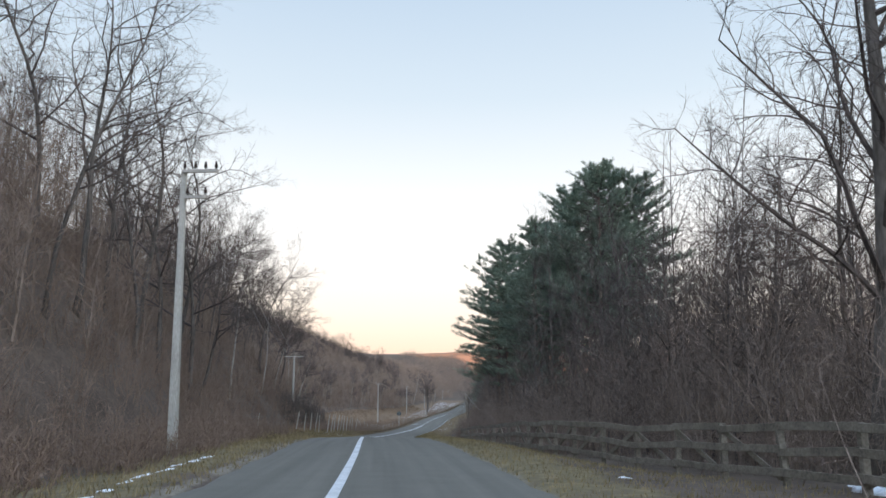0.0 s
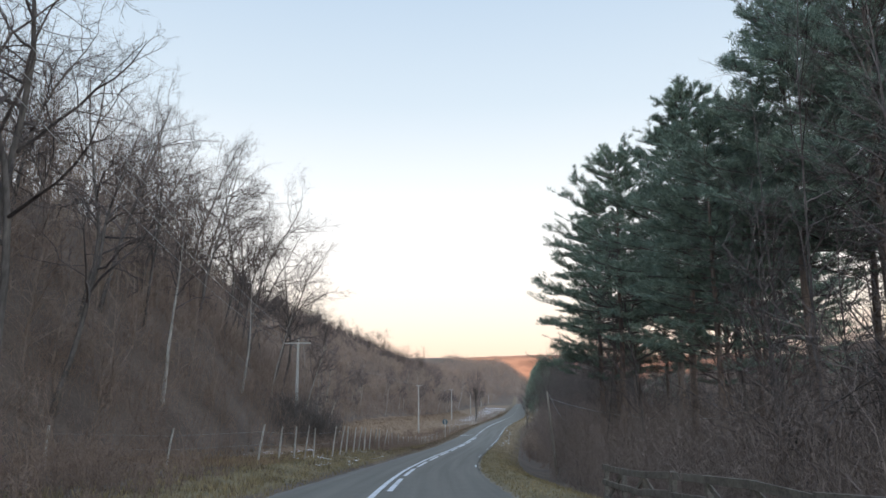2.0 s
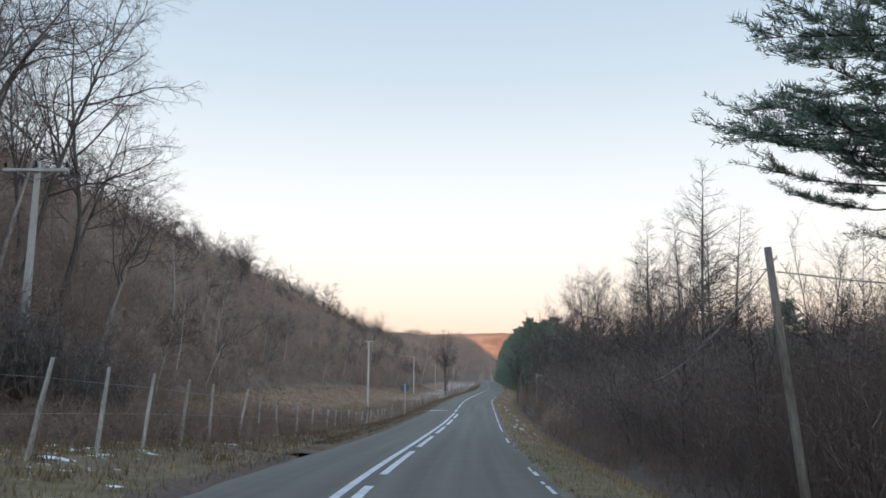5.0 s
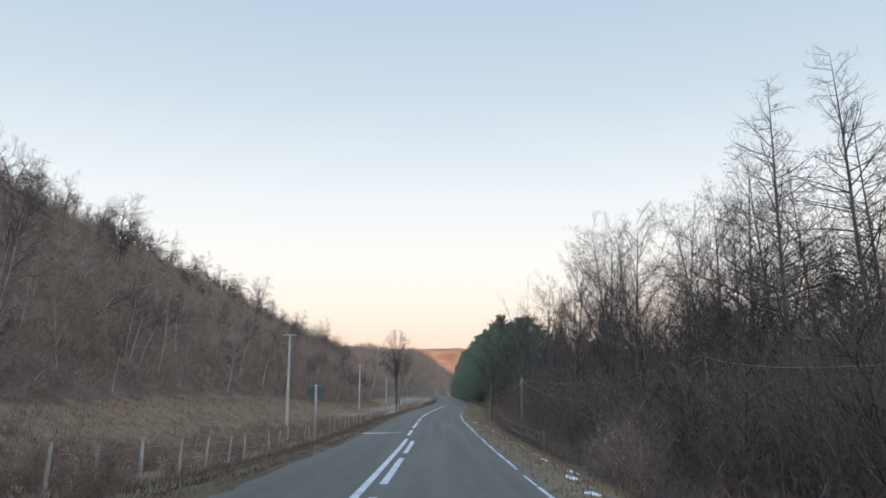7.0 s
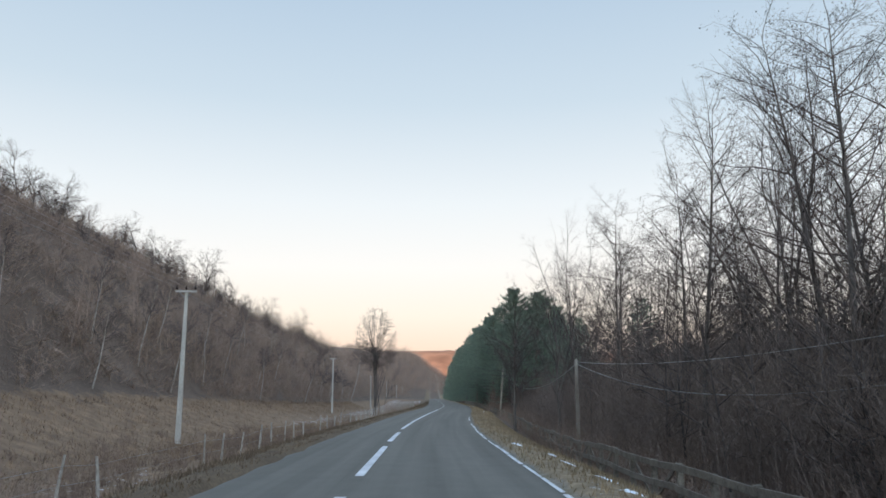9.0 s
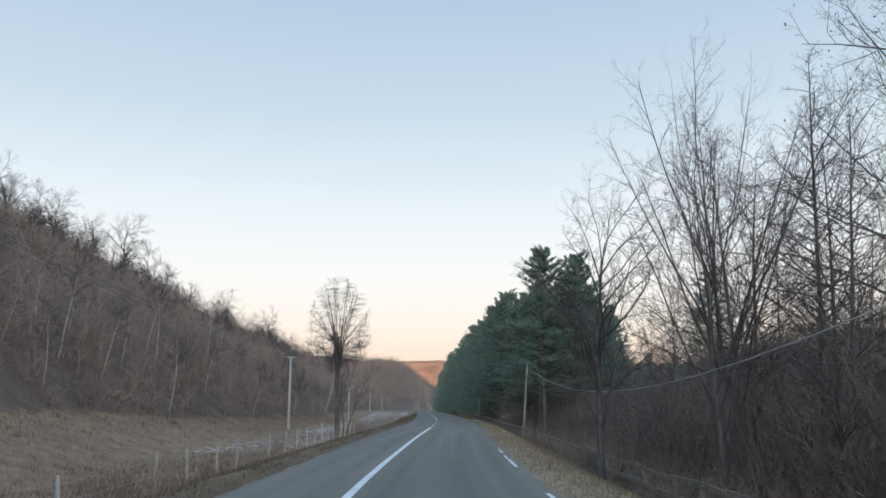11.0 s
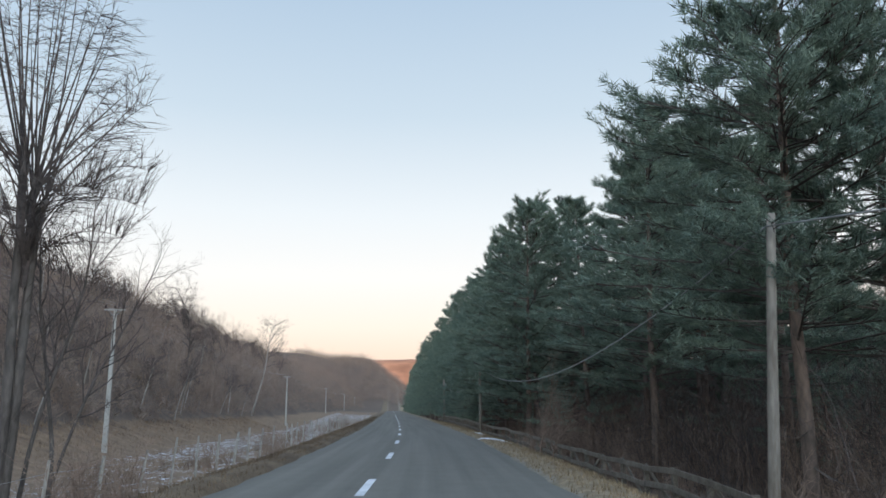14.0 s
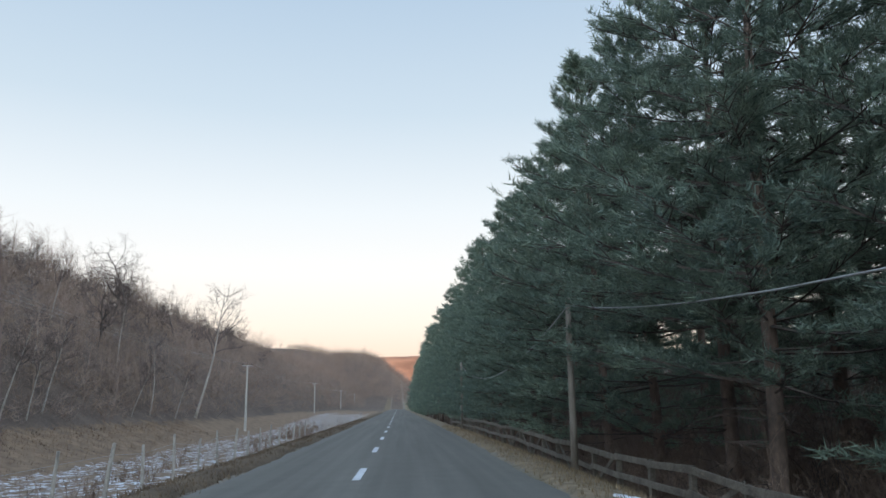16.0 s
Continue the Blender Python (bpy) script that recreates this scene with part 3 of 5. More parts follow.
def needles(rng, centres, dirs, size, blades=7, wide=0.085):
    """Tufts of narrow needle blades round twig ends."""
    c = np.repeat(centres, blades, 0)
    c = c + rng.normal(0, 0.16 * size, c.shape)
    dd = np.repeat(dirs, blades, 0)
    out = rng.normal(0, 1, c.shape)
    out /= np.linalg.norm(out, axis=1)[:, None]
    d = out * [1, 1, 0.75] + 0.8 * dd + [0, 0, 0.3]
    d /= np.linalg.norm(d, axis=1)[:, None]
    side = np.cross(d, rng.normal(0, 1, d.shape))
    side /= np.linalg.norm(side, axis=1)[:, None] + 1e-9
    ln = size * rng.uniform(0.6, 1.15, len(c))[:, None]
    w = wide * ln
    v = np.stack([c - side * w * 0.5, c + side * w * 0.5, c + d * ln], 1).reshape(-1, 3)
    return v, np.arange(len(v)).reshape(-1, 3)


def pine_meshes(seed, height, r, crown_from=0.3, width=3.0, tufts=1500, size=0.34, dead=10, fall=0.8, blades=7, wide=0.085, far=False, gap=1.0):
    """Whorls of level boughs with side shoots in flat sprays, needle tufts on the shoots."""
    rng = np.random.default_rng(seed)
    pts = [np.array([0.0, 0, -0.3])]
    n = 10
    lean = rng.normal(0, 0.02, 2)
    for i in range(n):
        pts.append(pts[-1] + np.array([lean[0] + rng.normal(0, 0.02), lean[1] + rng.normal(0, 0.02), 1]) * (height + 0.3) / n)
    pts = np.array(pts)
    rads = r * (1 - 0.9 * (np.arange(n + 1) / n) ** 1.1)
    rads[0] *= 1.2
    boughs, twigs, ends, dirs = [], [], [], []
    z = crown_from * height
    while z < height * 0.985:
        f = (z / height - crown_from) / (1 - crown_from)
        w = width * (0.75 + 0.25 * min(1, f / 0.2)) * (1 - f) ** fall + 0.2 + 0.28 * (1 - f)
        base = np.array([np.interp(z, pts[:, 2], pts[:, k]) for k in range(3)])
        turn = rng.uniform(0, 6.28)
        count = rng.integers(5, 8)
        for k in range(count):
            a = turn + 6.283 * k / count + rng.normal(0, 0.25)
            ln = w * rng.choice([0.55, 0.8, 1.0, 1.2])
            d = np.array([math.cos(a), math.sin(a), rng.normal(0.02 + 0.5 * f * f, 0.1)])
            d /= np.linalg.norm(d)
            p, rr = base + [0, 0, rng.uniform(-0.12, 0.12)], 0.010 + 0.007 * ln
            for s in range(3):
                d = d + np.array([0, 0, 0.07]) + rng.normal(0, 0.06, 3)
                d /= np.linalg.norm(d)
                q = p + d * ln / 3
                boughs.append((*p, *q, rr * (1 - s * 0.28), rr * (1 - (s + 1) * 0.28)))
                if s > 0 or ln < 1.3:
                    flat = np.cross(d, [0, 0, 1.0])
                    for m in range(3 + int(ln * 2.2)):
                        sd = d * 0.7 + flat * rng.choice([-1, 1]) * rng.uniform(0.3, 0.9) + [0, 0, rng.uniform(0.0, 0.25 + 0.5 * f)]
                        sd /= np.linalg.norm(sd)
                        o = p + (q - p) * rng.random()
                        e = o + sd * rng.uniform(0.3, 0.3 + 0.22 * ln)
                        twigs.append((*o, *e, 0.014, 0.006))
                        for g in (0.55, 0.7, 0.85, 1.0):
                            ends.append(o + (e - o) * g)
                            dirs.append(sd)
                p = q
            ends.append(p)
            dirs.append(d)
        z += rng.uniform(0.5, 0.8) * gap
    for k in range(dead):
        zz = rng.uniform(0.3, 1.0) * crown_from * height
        base = np.array([np.interp(zz, pts[:, 2], pts[:, k2]) for k2 in range(3)])
        a = rng.uniform(0, 2 * math.pi)
        p = base
        d = np.array([math.cos(a), math.sin(a), rng.normal(-0.05, 0.15)])
        for s in range(3):
            q = p + d * rng.uniform(0.3, 0.7)
            boughs.append((*p, *q, 0.022 - 0.006 * s, 0.016 - 0.006 * s))
            o = q + rng.normal(0, 0.35, 3)
            boughs.append((*q, *o, 0.009, 0.004))
            p, d = q, d + rng.normal(0, 0.18, 3)
    ends, dirs = np.array(ends), np.array(dirs)
    pick = rng.permutation(len(ends))[:tufts]
    trunk = mesh_from("trunk", *loft(pts, rads, 9), M_PINEBARK, smooth=True)
    bough = mesh_from("bough", *joined([tubes(boughs, 3, far)] + ([] if far else [tubes(twigs, 3, True)])), M_BOUGH)
    crown = mesh_from("crown", *needles(rng, ends[pick], dirs[pick], size, blades, wide), M_NEEDLE)
    return trunk, bough, crown


PINE = [pine_meshes(70 + i, 20.0, 0.22, (0.44, 0.33, 0.50)[i % 3], (4.9, 4.4, 4.2)[i % 3], 8400, 0.25, 18, 0.60, 9, 0.13) for i in range(4)]
PINE_FULL = [pine_meshes(80 + i, 15.0, 0.17, (0.24, 0.12, 0.28, 0.16)[i], (3.7, 3.9, 3.5, 3.7)[i], 6400, 0.25, 9, 0.74, 9, 0.12, gap=1.1) for i in range(4)]
PINE_FAR = [pine_meshes(90 + i, 15.0, 0.16, 0.06, 3.5, 1400, 0.62, 0, 0.9, 5, 0.14, True) for i in range(3)]
PINE_MID = [pine_meshes(190 + i, 15.0, 0.16, 0.10, 3.5, 3200, 0.34, 0, 0.8, 7, 0.13, True) for i in range(2)]
PINE_SPIRE = [pine_meshes(180 + i, 15.0, 0.16, 0.27, 3.5, 17000, 0.23, 5, 0.66, 9, 0.12, gap=0.62) for i in range(2)]
PINE_BROAD = [pine_meshes(185 + i, 16.0, 0.19, 0.20, 3.9, 10500, 0.24, 14, 0.50, 9, 0.12, gap=0.95) for i in range(2)]
PINE_NAMES = ("trunk", "bough", "crown")

PINE_LABEL = "tall dark green pine with reddish bark beside the road"
OAK_LABEL = "bare grey-brown winter tree in the roadside wood"

rng = np.random.default_rng(5)
# stand of tall pines past the first fence
for x, y, h, v in ((12.6, 59.5, 22, 3), (15.5, 60.5, 22, 2), (10.4, 61, 21, 0), (11.4, 57.5, 21.6, 0), (7.6, 64, 16.5, 1), (13.5, 63, 20, 2), (8.2, 71, 20.5, 3), (12.0, 72, 21, 2), (6.3, 81, 21.2, 0), (6.2, 88, 20.5, 1), (9.6, 79, 22, 3),
                   (14.5, 79, 21, 0), (12.2, 87, 20, 2), (18, 84, 19, 2), (8.6, 95, 18.5, 3), (13, 97, 18, 0), (22, 90, 19, 1), (16.4, 92, 20, 1)):
    place("pine_tree", PINE[v], x, y, PINE_LABEL, "tree", "roadside pines", rng.uniform(0, 360), h / 20.0, names=PINE_NAMES)
# the pine plantation along the straight
for x, y in ((11.8, 226.2), (14.5, 226.8), (14.4, 240.8)):
    place("pine_tree", PINE_SPIRE[int(x) % 2], x, y, "narrow dark green pine at the edge of the plantation", "tree", "roadside pines", 30, 15.3 / 15.0, names=PINE_NAMES)
for x, y, h, turn in ((13.4, 258.5, 15.4, 80), (15.2, 264.0, 17.4, 160), (17.4, 262.6, 17.0, 220)):
    place("pine_tree", PINE_BROAD[int(x) % 2], x, y, "broad dark blue-green pine with dense boughs", "tree", "roadside pines", turn, h / 16.0, names=PINE_NAMES)
for k in range(26):
    y = 246 + 3.0 * k + rng.uniform(-1, 1)
    x = 21.0 + float(np.interp(y, [246, 275], [2, 13])) * rng.random()
    place("pine_tree", PINE_MID[rng.integers(2)], x, y, PINE_LABEL, "tree", "roadside pines", rng.uniform(0, 360), rng.uniform(0.8, 1.1), names=PINE_NAMES)
for x, y, h in ((16.6, 235, 13.5), (18.4, 245.5, 15.5), (19.6, 247, 16), (19.9, 253.5, 17), (31.6, 240, 15.2), (17.4, 243, 15), (17.2, 249, 15.5), (16.6, 256.5, 15.5),
                (15.0, 268.5, 16), (15.0, 273.5, 17), (15.3, 279, 16), (15.6, 284.5, 17.2), (15.7, 290, 16.2), (19.5, 275, 17), (16.4, 296, 16.8), (20, 288, 17), (19, 158, 9), (22, 168, 10), (23, 150, 10), (20.5, 132, 9), (24, 140, 10)):
    place("pine_tree", PINE_FULL[2 * rng.integers(2) + (1 if y > 256 else 0)] if x < 18.9 else PINE[rng.integers(4)], x, y, PINE_LABEL, "tree", "roadside pines", rng.uniform(0, 360), h / (15.0 if x < 18.9 else 19.0), names=PINE_NAMES)
for k in range(20):
    x, y = 21.5 + 0.9 * k + rng.uniform(-1, 1), 246 - 0.35 * k + rng.uniform(-7, 7)
    place("pine_tree", PINE_MID[rng.integers(2)], x, y, "young dark green pine in the thicket", "tree", "young pines", rng.uniform(0, 360), rng.uniform(0.42, 0.58), names=PINE_NAMES)
for x, y, k in ((18.6, 236, 0.56), (20.2, 233.5, 0.5), (21.4, 239, 0.62), (19.6, 240.5, 0.66)):
    place("pine_tree", PINE_MID[int(y) % 2], x, y, "young dark green pine in the thicket", "tree", "young pines", 70 * k, k, names=PINE_NAMES)
for k in range(46):
    y = 301 + 5.6 * k
    for row in range(2 if k < 22 else 1):
        x = float(cx(y)) + 8.6 + 4.5 * row + rng.uniform(-0.7, 0.7)
        place("pine_tree", (PINE_MID[rng.integers(2)] if k < 18 else PINE_FAR[rng.integers(3)]), x, y + rng.uniform(-1.5, 1.5), PINE_LABEL, "tree", "roadside pines", rng.uniform(0, 360), rng.uniform(0.88, 1.3), names=PINE_NAMES)

# bare trees on the steep bank
BANK_TREES = ((-17.2, 54.5, 17.5, 0, 0, 8), (-19.2, 55.5, 18, 0, 1, 7), (-18.6, 52, 17, 0, 0, 5), (-21.5, 49, 19, 0, 2, 3), (-18.5, 60, 14, 0, 3, 6), (-25, 82, 16, 0, 4, 4), (-23.5, 79, 16, 1, 1, 5),
    (-16.5, 42, 18, 1, 2, 4), (-18, 45.5, 19, 0, 1, 3), (-21, 40, 19, 0, 0, 3), (-25, 92, 18, 0, 1, 5), (-23, 100, 18.5, 0, 2, 6), (-24.5, 105, 17, 0, 4, 7), (-28, 96, 17, 0, 0, 4))
BANK_TREES_HIGHER = ((-30, 104, 17, 0, 1, 3), (-23.6, 113.5, 19, 0, 3, 8), (-27, 110, 16, 0, 2, 5), (-26, 113.5, 18, 1, 2, 3), (-16.5, 35, 18, 0, 2, 2), (-14.8, 29, 16, 1, 3, 2), (-19, 28, 18, 0, 4, 2),
    (-16, 22, 16, 0, 1, 0), (-26, 40, 15, 0, 3, 2), (-25, 60, 15, 0, 0, 3), (-27, 70, 16, 0, 2, 4), (-23.4, 109, 17, 0, 0, 7), (-26, 103, 16, 0, 3, 6), (-25.5, 117, 15, 0, 1, 5))
BANK_TREES_BEHIND = ((-29, 108, 15, 0, 4, 5), (-29, 115, 17, 0, 2, 3), (-24.5, 97, 18, 0, 3, 5), (-30, 88, 14, 1, 0, 2), (-22, 68, 16, 0, 3, 5), (-24, 74, 16, 0, 1, 4))
for x, y, h, kind, v, lean in BANK_TREES + BANK_TREES_HIGHER + BANK_TREES_BEHIND:
    h = h * (1.05 if 50 < y < 57 else 0.93 if y < 62 else 0.87)
    place("bare_tree", ((OAK_OUT if y > 62 else OAK) if kind == 0 else SLIM)[v], x, y, "bare grey-brown winter tree on the steep bank", "tree", "bare trees", rng.uniform(-30, 30), h / (14.0 if kind == 0 else 15.0), (0, 0.6 * lean))
# bare trees on the right
FENCE_TREES = ((15.2, 29, 15, 0, 0), (13.5, 34, 13, 0, 1), (17, 38, 13, 1, 0), (12.5, 42, 12, 0, 2), (18, 46, 14, 0, 4), (15, 50, 14, 1, 1), (9.6, 67, 16, 1, 2),
    (7.0, 76, 14, 1, 3), (5.6, 84, 13, 1, 1), (13, 55, 15, 1, 0), (20, 30, 14, 0, 0), (22, 42, 14, 1, 3), (10.6, 131.7, 16.5, 2, 0), (12.2, 129.3, 16.5, 2, 1),
    (9.6, 118, 17, 2, 1))
ALDERS_NEAR = ((11.2, 160.5, 15.5, 3, 0), (13, 158, 15, 1, 1), (9.2, 153.5, 14, 0, 1), (12.4, 149, 15, 1, 2), (15, 150, 15, 0, 4), (11.4, 141, 13, 1, 3), (16, 139, 14, 0, 2),
    (8.9, 147, 15.5, 1, 3), (10.4, 156, 17, 1, 1), (9.6, 165, 16, 1, 2), (11, 171, 16, 1, 0), (10.2, 177, 15, 0, 4), (12.5, 136, 14, 1, 2), (19, 156, 16, 0, 3),
    (20, 186, 15, 1, 3))
ALDERS_MIDDLE = ((16, 193, 15, 0, 2), (8.3, 186, 11.6, 3, 1), (10.2, 187.5, 12.5, 1, 0), (11.8, 185.5, 12.5, 1, 2), (12, 191, 15, 1, 0), (13.5, 181, 16, 3, 0), (14.5, 172, 14, 1, 0),
    (13, 166, 13, 0, 2), (17.5, 162, 14, 1, 3), (26, 222, 7, 1, 0), (12.2, 124, 15.5, 2, 1), (15, 128, 16.5, 2, 0),
    (11.6, 137, 14.5, 2, 0))
ALDERS_FAR = ((16.5, 135, 16, 2, 1), (13.6, 143, 15, 2, 1), (12.6, 122, 9, 1, 1), (16, 118, 11, 0, 3), (17.9, 214.2, 12.4, 1, 3), (20.4, 213.4, 11.6, 1, 1), (26.5, 241, 13.4, 1, 0), (29.0, 243, 12, 1, 2), (14, 106, 12, 1, 2))
for x, y, h, kind, v in FENCE_TREES + ALDERS_NEAR + ALDERS_MIDDLE + ALDERS_FAR:
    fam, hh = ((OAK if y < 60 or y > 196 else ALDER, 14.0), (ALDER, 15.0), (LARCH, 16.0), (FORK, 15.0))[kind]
    v = v % len(fam)
    # the crowns step down towards the pines
    h = min(h, float(np.interp(y, [120, 135, 142, 150, 160, 170, 178, 194, 230], [20, 17, 14, 14.5, 16.5, 13.8, 13.5, 13, 13])))
    place("bare_tree" if kind != 2 else "larch_tree", fam[v], x, y, OAK_LABEL if kind != 2 else "bare larch with fine level twigs above the brush", "tree", "bare trees", rng.uniform(0, 360), h / hh)

# the old spreading tree behind the first fence
BIG = bare_tree_meshes(151, 15.0, 0.27, thin=0.0105, kids=(20, 12, 8, 6), angle=(48, 48, 46, 44), ratio=(0.46, 0.42, 0.44, 0.5), short=(0.3, 0.45, 0.4, 0.3), lift=(0.02, 0.03, 0.02, 0.0), wild=(0.03, 0.15, 0.22, 0.25, 0.2), stout=0.0115, **{"from": (0.22, 0.2, 0.2, 0.2)})
place("bare_tree", BIG, 9.4, 17.5, "old dark spreading bare tree behind the rail fence", "tree", "bare trees", 150, 1.12, (0, 0))

SPREAD = bare_tree_meshes(153, 9.2, 0.15, kids=(22, 13, 8, 5), angle=(34, 44, 44, 44), ratio=(0.58, 0.36, 0.44, 0.5), short=(0.35, 0.45, 0.4, 0.3), lift=(0.02, 0.05, 0.03, 0.0), wild=(0.03, 0.12, 0.2, 0.22, 0.2), stout=0.0105, tilt=0.0, **{"from": (0.2, 0.2, 0.2, 0.2)})
place("bare_tree", SPREAD, 6.1, 190.0, "low dark spreading bare tree beside the old rail fence", "tree", "bare trees", 130, 0.88)
# the round-headed tree in the left fence line
def pollard_meshes(seed):
    """Twin stems cut back at the knuckles, straight limbs fanning up from them, fine twigs filling an egg-shaped head."""
    r = np.random.default_rng(seed)
    wide, mid, up, down = 2.85, 8.0, 5.0, 3.0

    def rim(az, z):
        w = wide * math.sqrt(max(0.0, 1 - ((z - mid) / (up if z > mid else down)) ** 2))
        return np.array([math.cos(az) * w, math.sin(az) * w, z])

    def bend(a, c, e, n):
        t = np.linspace(0, 1, n + 1)[:, None]
        return a * (1 - t) ** 2 + 2 * c * t * (1 - t) + e * t ** 2

    limbs, nodes, subs, ends = [], [], [], []

    def limb(a, c, e, r0):
        p = bend(a, c, e, 9)
        for i in range(9):
            limbs.append((*p[i], *p[i + 1], r0 * (1 - 0.095 * i), r0 * (1 - 0.095 * (i + 1))))
            if i > 1:
                nodes.extend([p[i], (p[i] + p[i + 1]) / 2])

    knobs = []
    for k in range(7):
        az = 0.9 * k + r.normal(0, 0.2)
        far = 0.06 if k == 0 else r.uniform(0.22, 0.5)
        knob = np.array([math.cos(az) * far, math.sin(az) * far, r.uniform(6.6, 7.7)])
        p = bend(np.array([0.0, 0.0, 4.8 + 0.12 * k]), np.array([knob[0] * 0.9, knob[1] * 0.9, 5.7]), knob, 5)
        for i in range(5):
            limbs.append((*p[i], *p[i + 1], 0.075 - 0.005 * i, 0.070 - 0.005 * i))
        knobs.append(loft([knob - [0, 0, 0.2], knob - [0.02, 0, 0.08], knob + [0.02, 0.02, 0.06], knob + [0, 0, 0.18]], [0.05, 0.09, 0.095, 0.04], 7))
        for j in range(5):
            a2, z = az + r.normal(0, 0.5), mid + up * (0.97 - 0.75 * ((j + r.random()) / 5) ** 1.3)
            e = rim(a2, z) * [0.86, 0.86, 1.0]
            limb(knob, knob + (e - knob) * 0.5 + np.array([math.cos(a2) * 0.10, math.sin(a2) * 0.10, 0.25]), e, r.uniform(0.024, 0.034))
    for j in range(22):
        az, z = 0.286 * j + r.normal(0, 0.2), r.uniform(5.9, 9.0)
        o, e = np.array([0, 0, r.uniform(4.6, 7.0)]), rim(az, z) * [0.95, 0.95, 1.0]
        limb(o, np.array([e[0] * 0.45, e[1] * 0.45, max(o[2], z) + 0.55]), e, 0.021)
    nodes = np.array(nodes)
    # every fine twig ends at a point of the head and grows out of the nearest limb below it
    for k in range(1900):
        d = r.normal(0, 1, 3)
        d /= np.linalg.norm(d)
        q = d * (0.25 + 0.75 * r.random()) ** 0.42
        q = np.array([q[0] * wide, q[1] * wide, mid + q[2] * (up if q[2] > 0 else down)])
        gap = np.linalg.norm(nodes - q, axis=1) + np.where(nodes[:, 2] > q[2] + 0.05 * (q[2] - mid), 1.5, 0.0) + np.where(np.hypot(nodes[:, 0], nodes[:, 1]) > np.hypot(q[0], q[1]), 0.8, 0.0)
        o = nodes[np.argmin(gap)]
        if np.linalg.norm(q - o) > 1.5:
            continue
        m = (o + q) / 2 + r.normal(0, 0.03, 3) + [0, 0, 0.06]
        subs.append((*o, *m, 0.0070, 0.0055))
        subs.append((*m, *q, 0.0055, 0.0035))
        for g in range(4):
            b = m + (q - m) * r.uniform(-0.6, 0.95)
            ends.append((*b, *(b + (q - o) * r.uniform(0.2, 0.4) + np.clip(r.normal(0, 0.11, 3), -0.2, 0.2)), 0.0040, 0.0))
    for j in range(60):
        z, az = r.uniform(1.6, 5.0), r.uniform(0, 6.28)
        o = np.array([math.cos(az) * 0.12, math.sin(az) * 0.12, z])
        ends.append((*o, *(o + np.array([math.cos(az) * 0.5, math.sin(az) * 0.5, 0.6]) * r.uniform(0.3, 1.0)), 0.007, 0.0))
    z = np.linspace(-0.3, 6.6, 12)
    stems = [loft(np.stack([side * (0.05 + 0.019 * z), 0.05 * np.cos(1.3 * z), z], 1), 0.120 - 0.007 * z + 0.012 * np.sin(2.6 * z) ** 2, 9) for side in (-1, 1)]
    return (mesh_from("trunk", *joined(stems + knobs), M_BARK, smooth=True), mesh_from("crown", *joined([tubes(limbs, 5), tubes(subs, 3), shoots(ends, seed)]), M_TWIG))


place("pollard_tree", pollard_meshes(101), -4.5, 228.8, "bare round-headed pollard with fine upright limbs in the fence line", "tree", "bare trees", 40, 1.0, sink=0.0)
for x, y, v, h, lean in ((-4.4, 229.4, 1, 7.6, 4), (-4.0, 229.9, 2, 8.2, 6), (-3.7, 229.0, 0, 6.2, 7)):
    place("bare_tree", SLIM[v], x, y, "slender bare sapling leaning beside the pollard", "tree", "bare trees", 20 * v, h / 15.0, (0, lean))
# the tall many-stemmed tree and the vase-shaped one beside the old fence
place("bare_tree", FORK[1], 10.4, 190, "tall dark many-stemmed bare tree above the thicket", "tree", "bare trees", 75, 1.0)
place("larch_tree", LARCH[0], 13.6, 190, "bare larch with fine level twigs above the brush", "tree", "bare trees", 10, 0.98)

# slim pale-stemmed trees leaning out from the foot of the slope
PALE = [bare_tree_meshes(120 + i, 11.0, 0.12, M_PALE, kids=(17, 9, 7, 4), angle=(44, 46, 46, 46), ratio=(0.36, 0.44, 0.45, 0.5), wild=(0.035, 0.18, 0.22, 0.22), thin=0.009, **{"from": (0.5, 0.25, 0.2, 0.2)}) for i in range(3)]
for x, y, lean in ((-23.5, 322, 9), (-22.5, 300, 4), (-24.5, 282, 10), (-22.2, 262, 12), (-23.2, 241, 6), (-22.6, 219, 10), (-23.2, 200, 5), (-24.5, 172, 14), (-26, 168, 8),
                   (-25.5, 146, 11), (-27.5, 141, 6), (-21, 112, 11), (-22.6, 106, 8), (-20.5, 90, 12), (-19.6, 73, 6)):
    place("leaning_tree", PALE[rng.integers(3)], x, y, "slim pale-stemmed bare tree leaning from the slope", "tree", "leaning trees", 0, rng.uniform(0.55, 0.8) if y > 130 else rng.uniform(0.8, 1.0), (rng.normal(0, 3), lean))
for x, y, lean, k in ((-12.8, 338, 20, 1.4), (-14.6, 292, 9, 0.6), (-15.7, 283, 6, 0.5), (-19.5, 330, 7, 0.7)):
    place("leaning_tree", PALE[int(y) % 3], x, y, "tall pale-stemmed bare tree leaning from the slope", "tree", "leaning trees", 0, k, (0, lean))
for k in range(30):
    y = 122 + 7.2 * k + rng.uniform(-3, 3)
    x = float(cx(y) - foot(y)) - rng.uniform(-0.5, 5)
    place("leaning_tree", PALE[rng.integers(3)], x, y, "slim pale-stemmed bare tree leaning from the slope", "tree", "leaning trees", rng.uniform(-30, 30), rng.uniform(0.4, 0.65), (rng.normal(0, 4), rng.uniform(2, 20)))
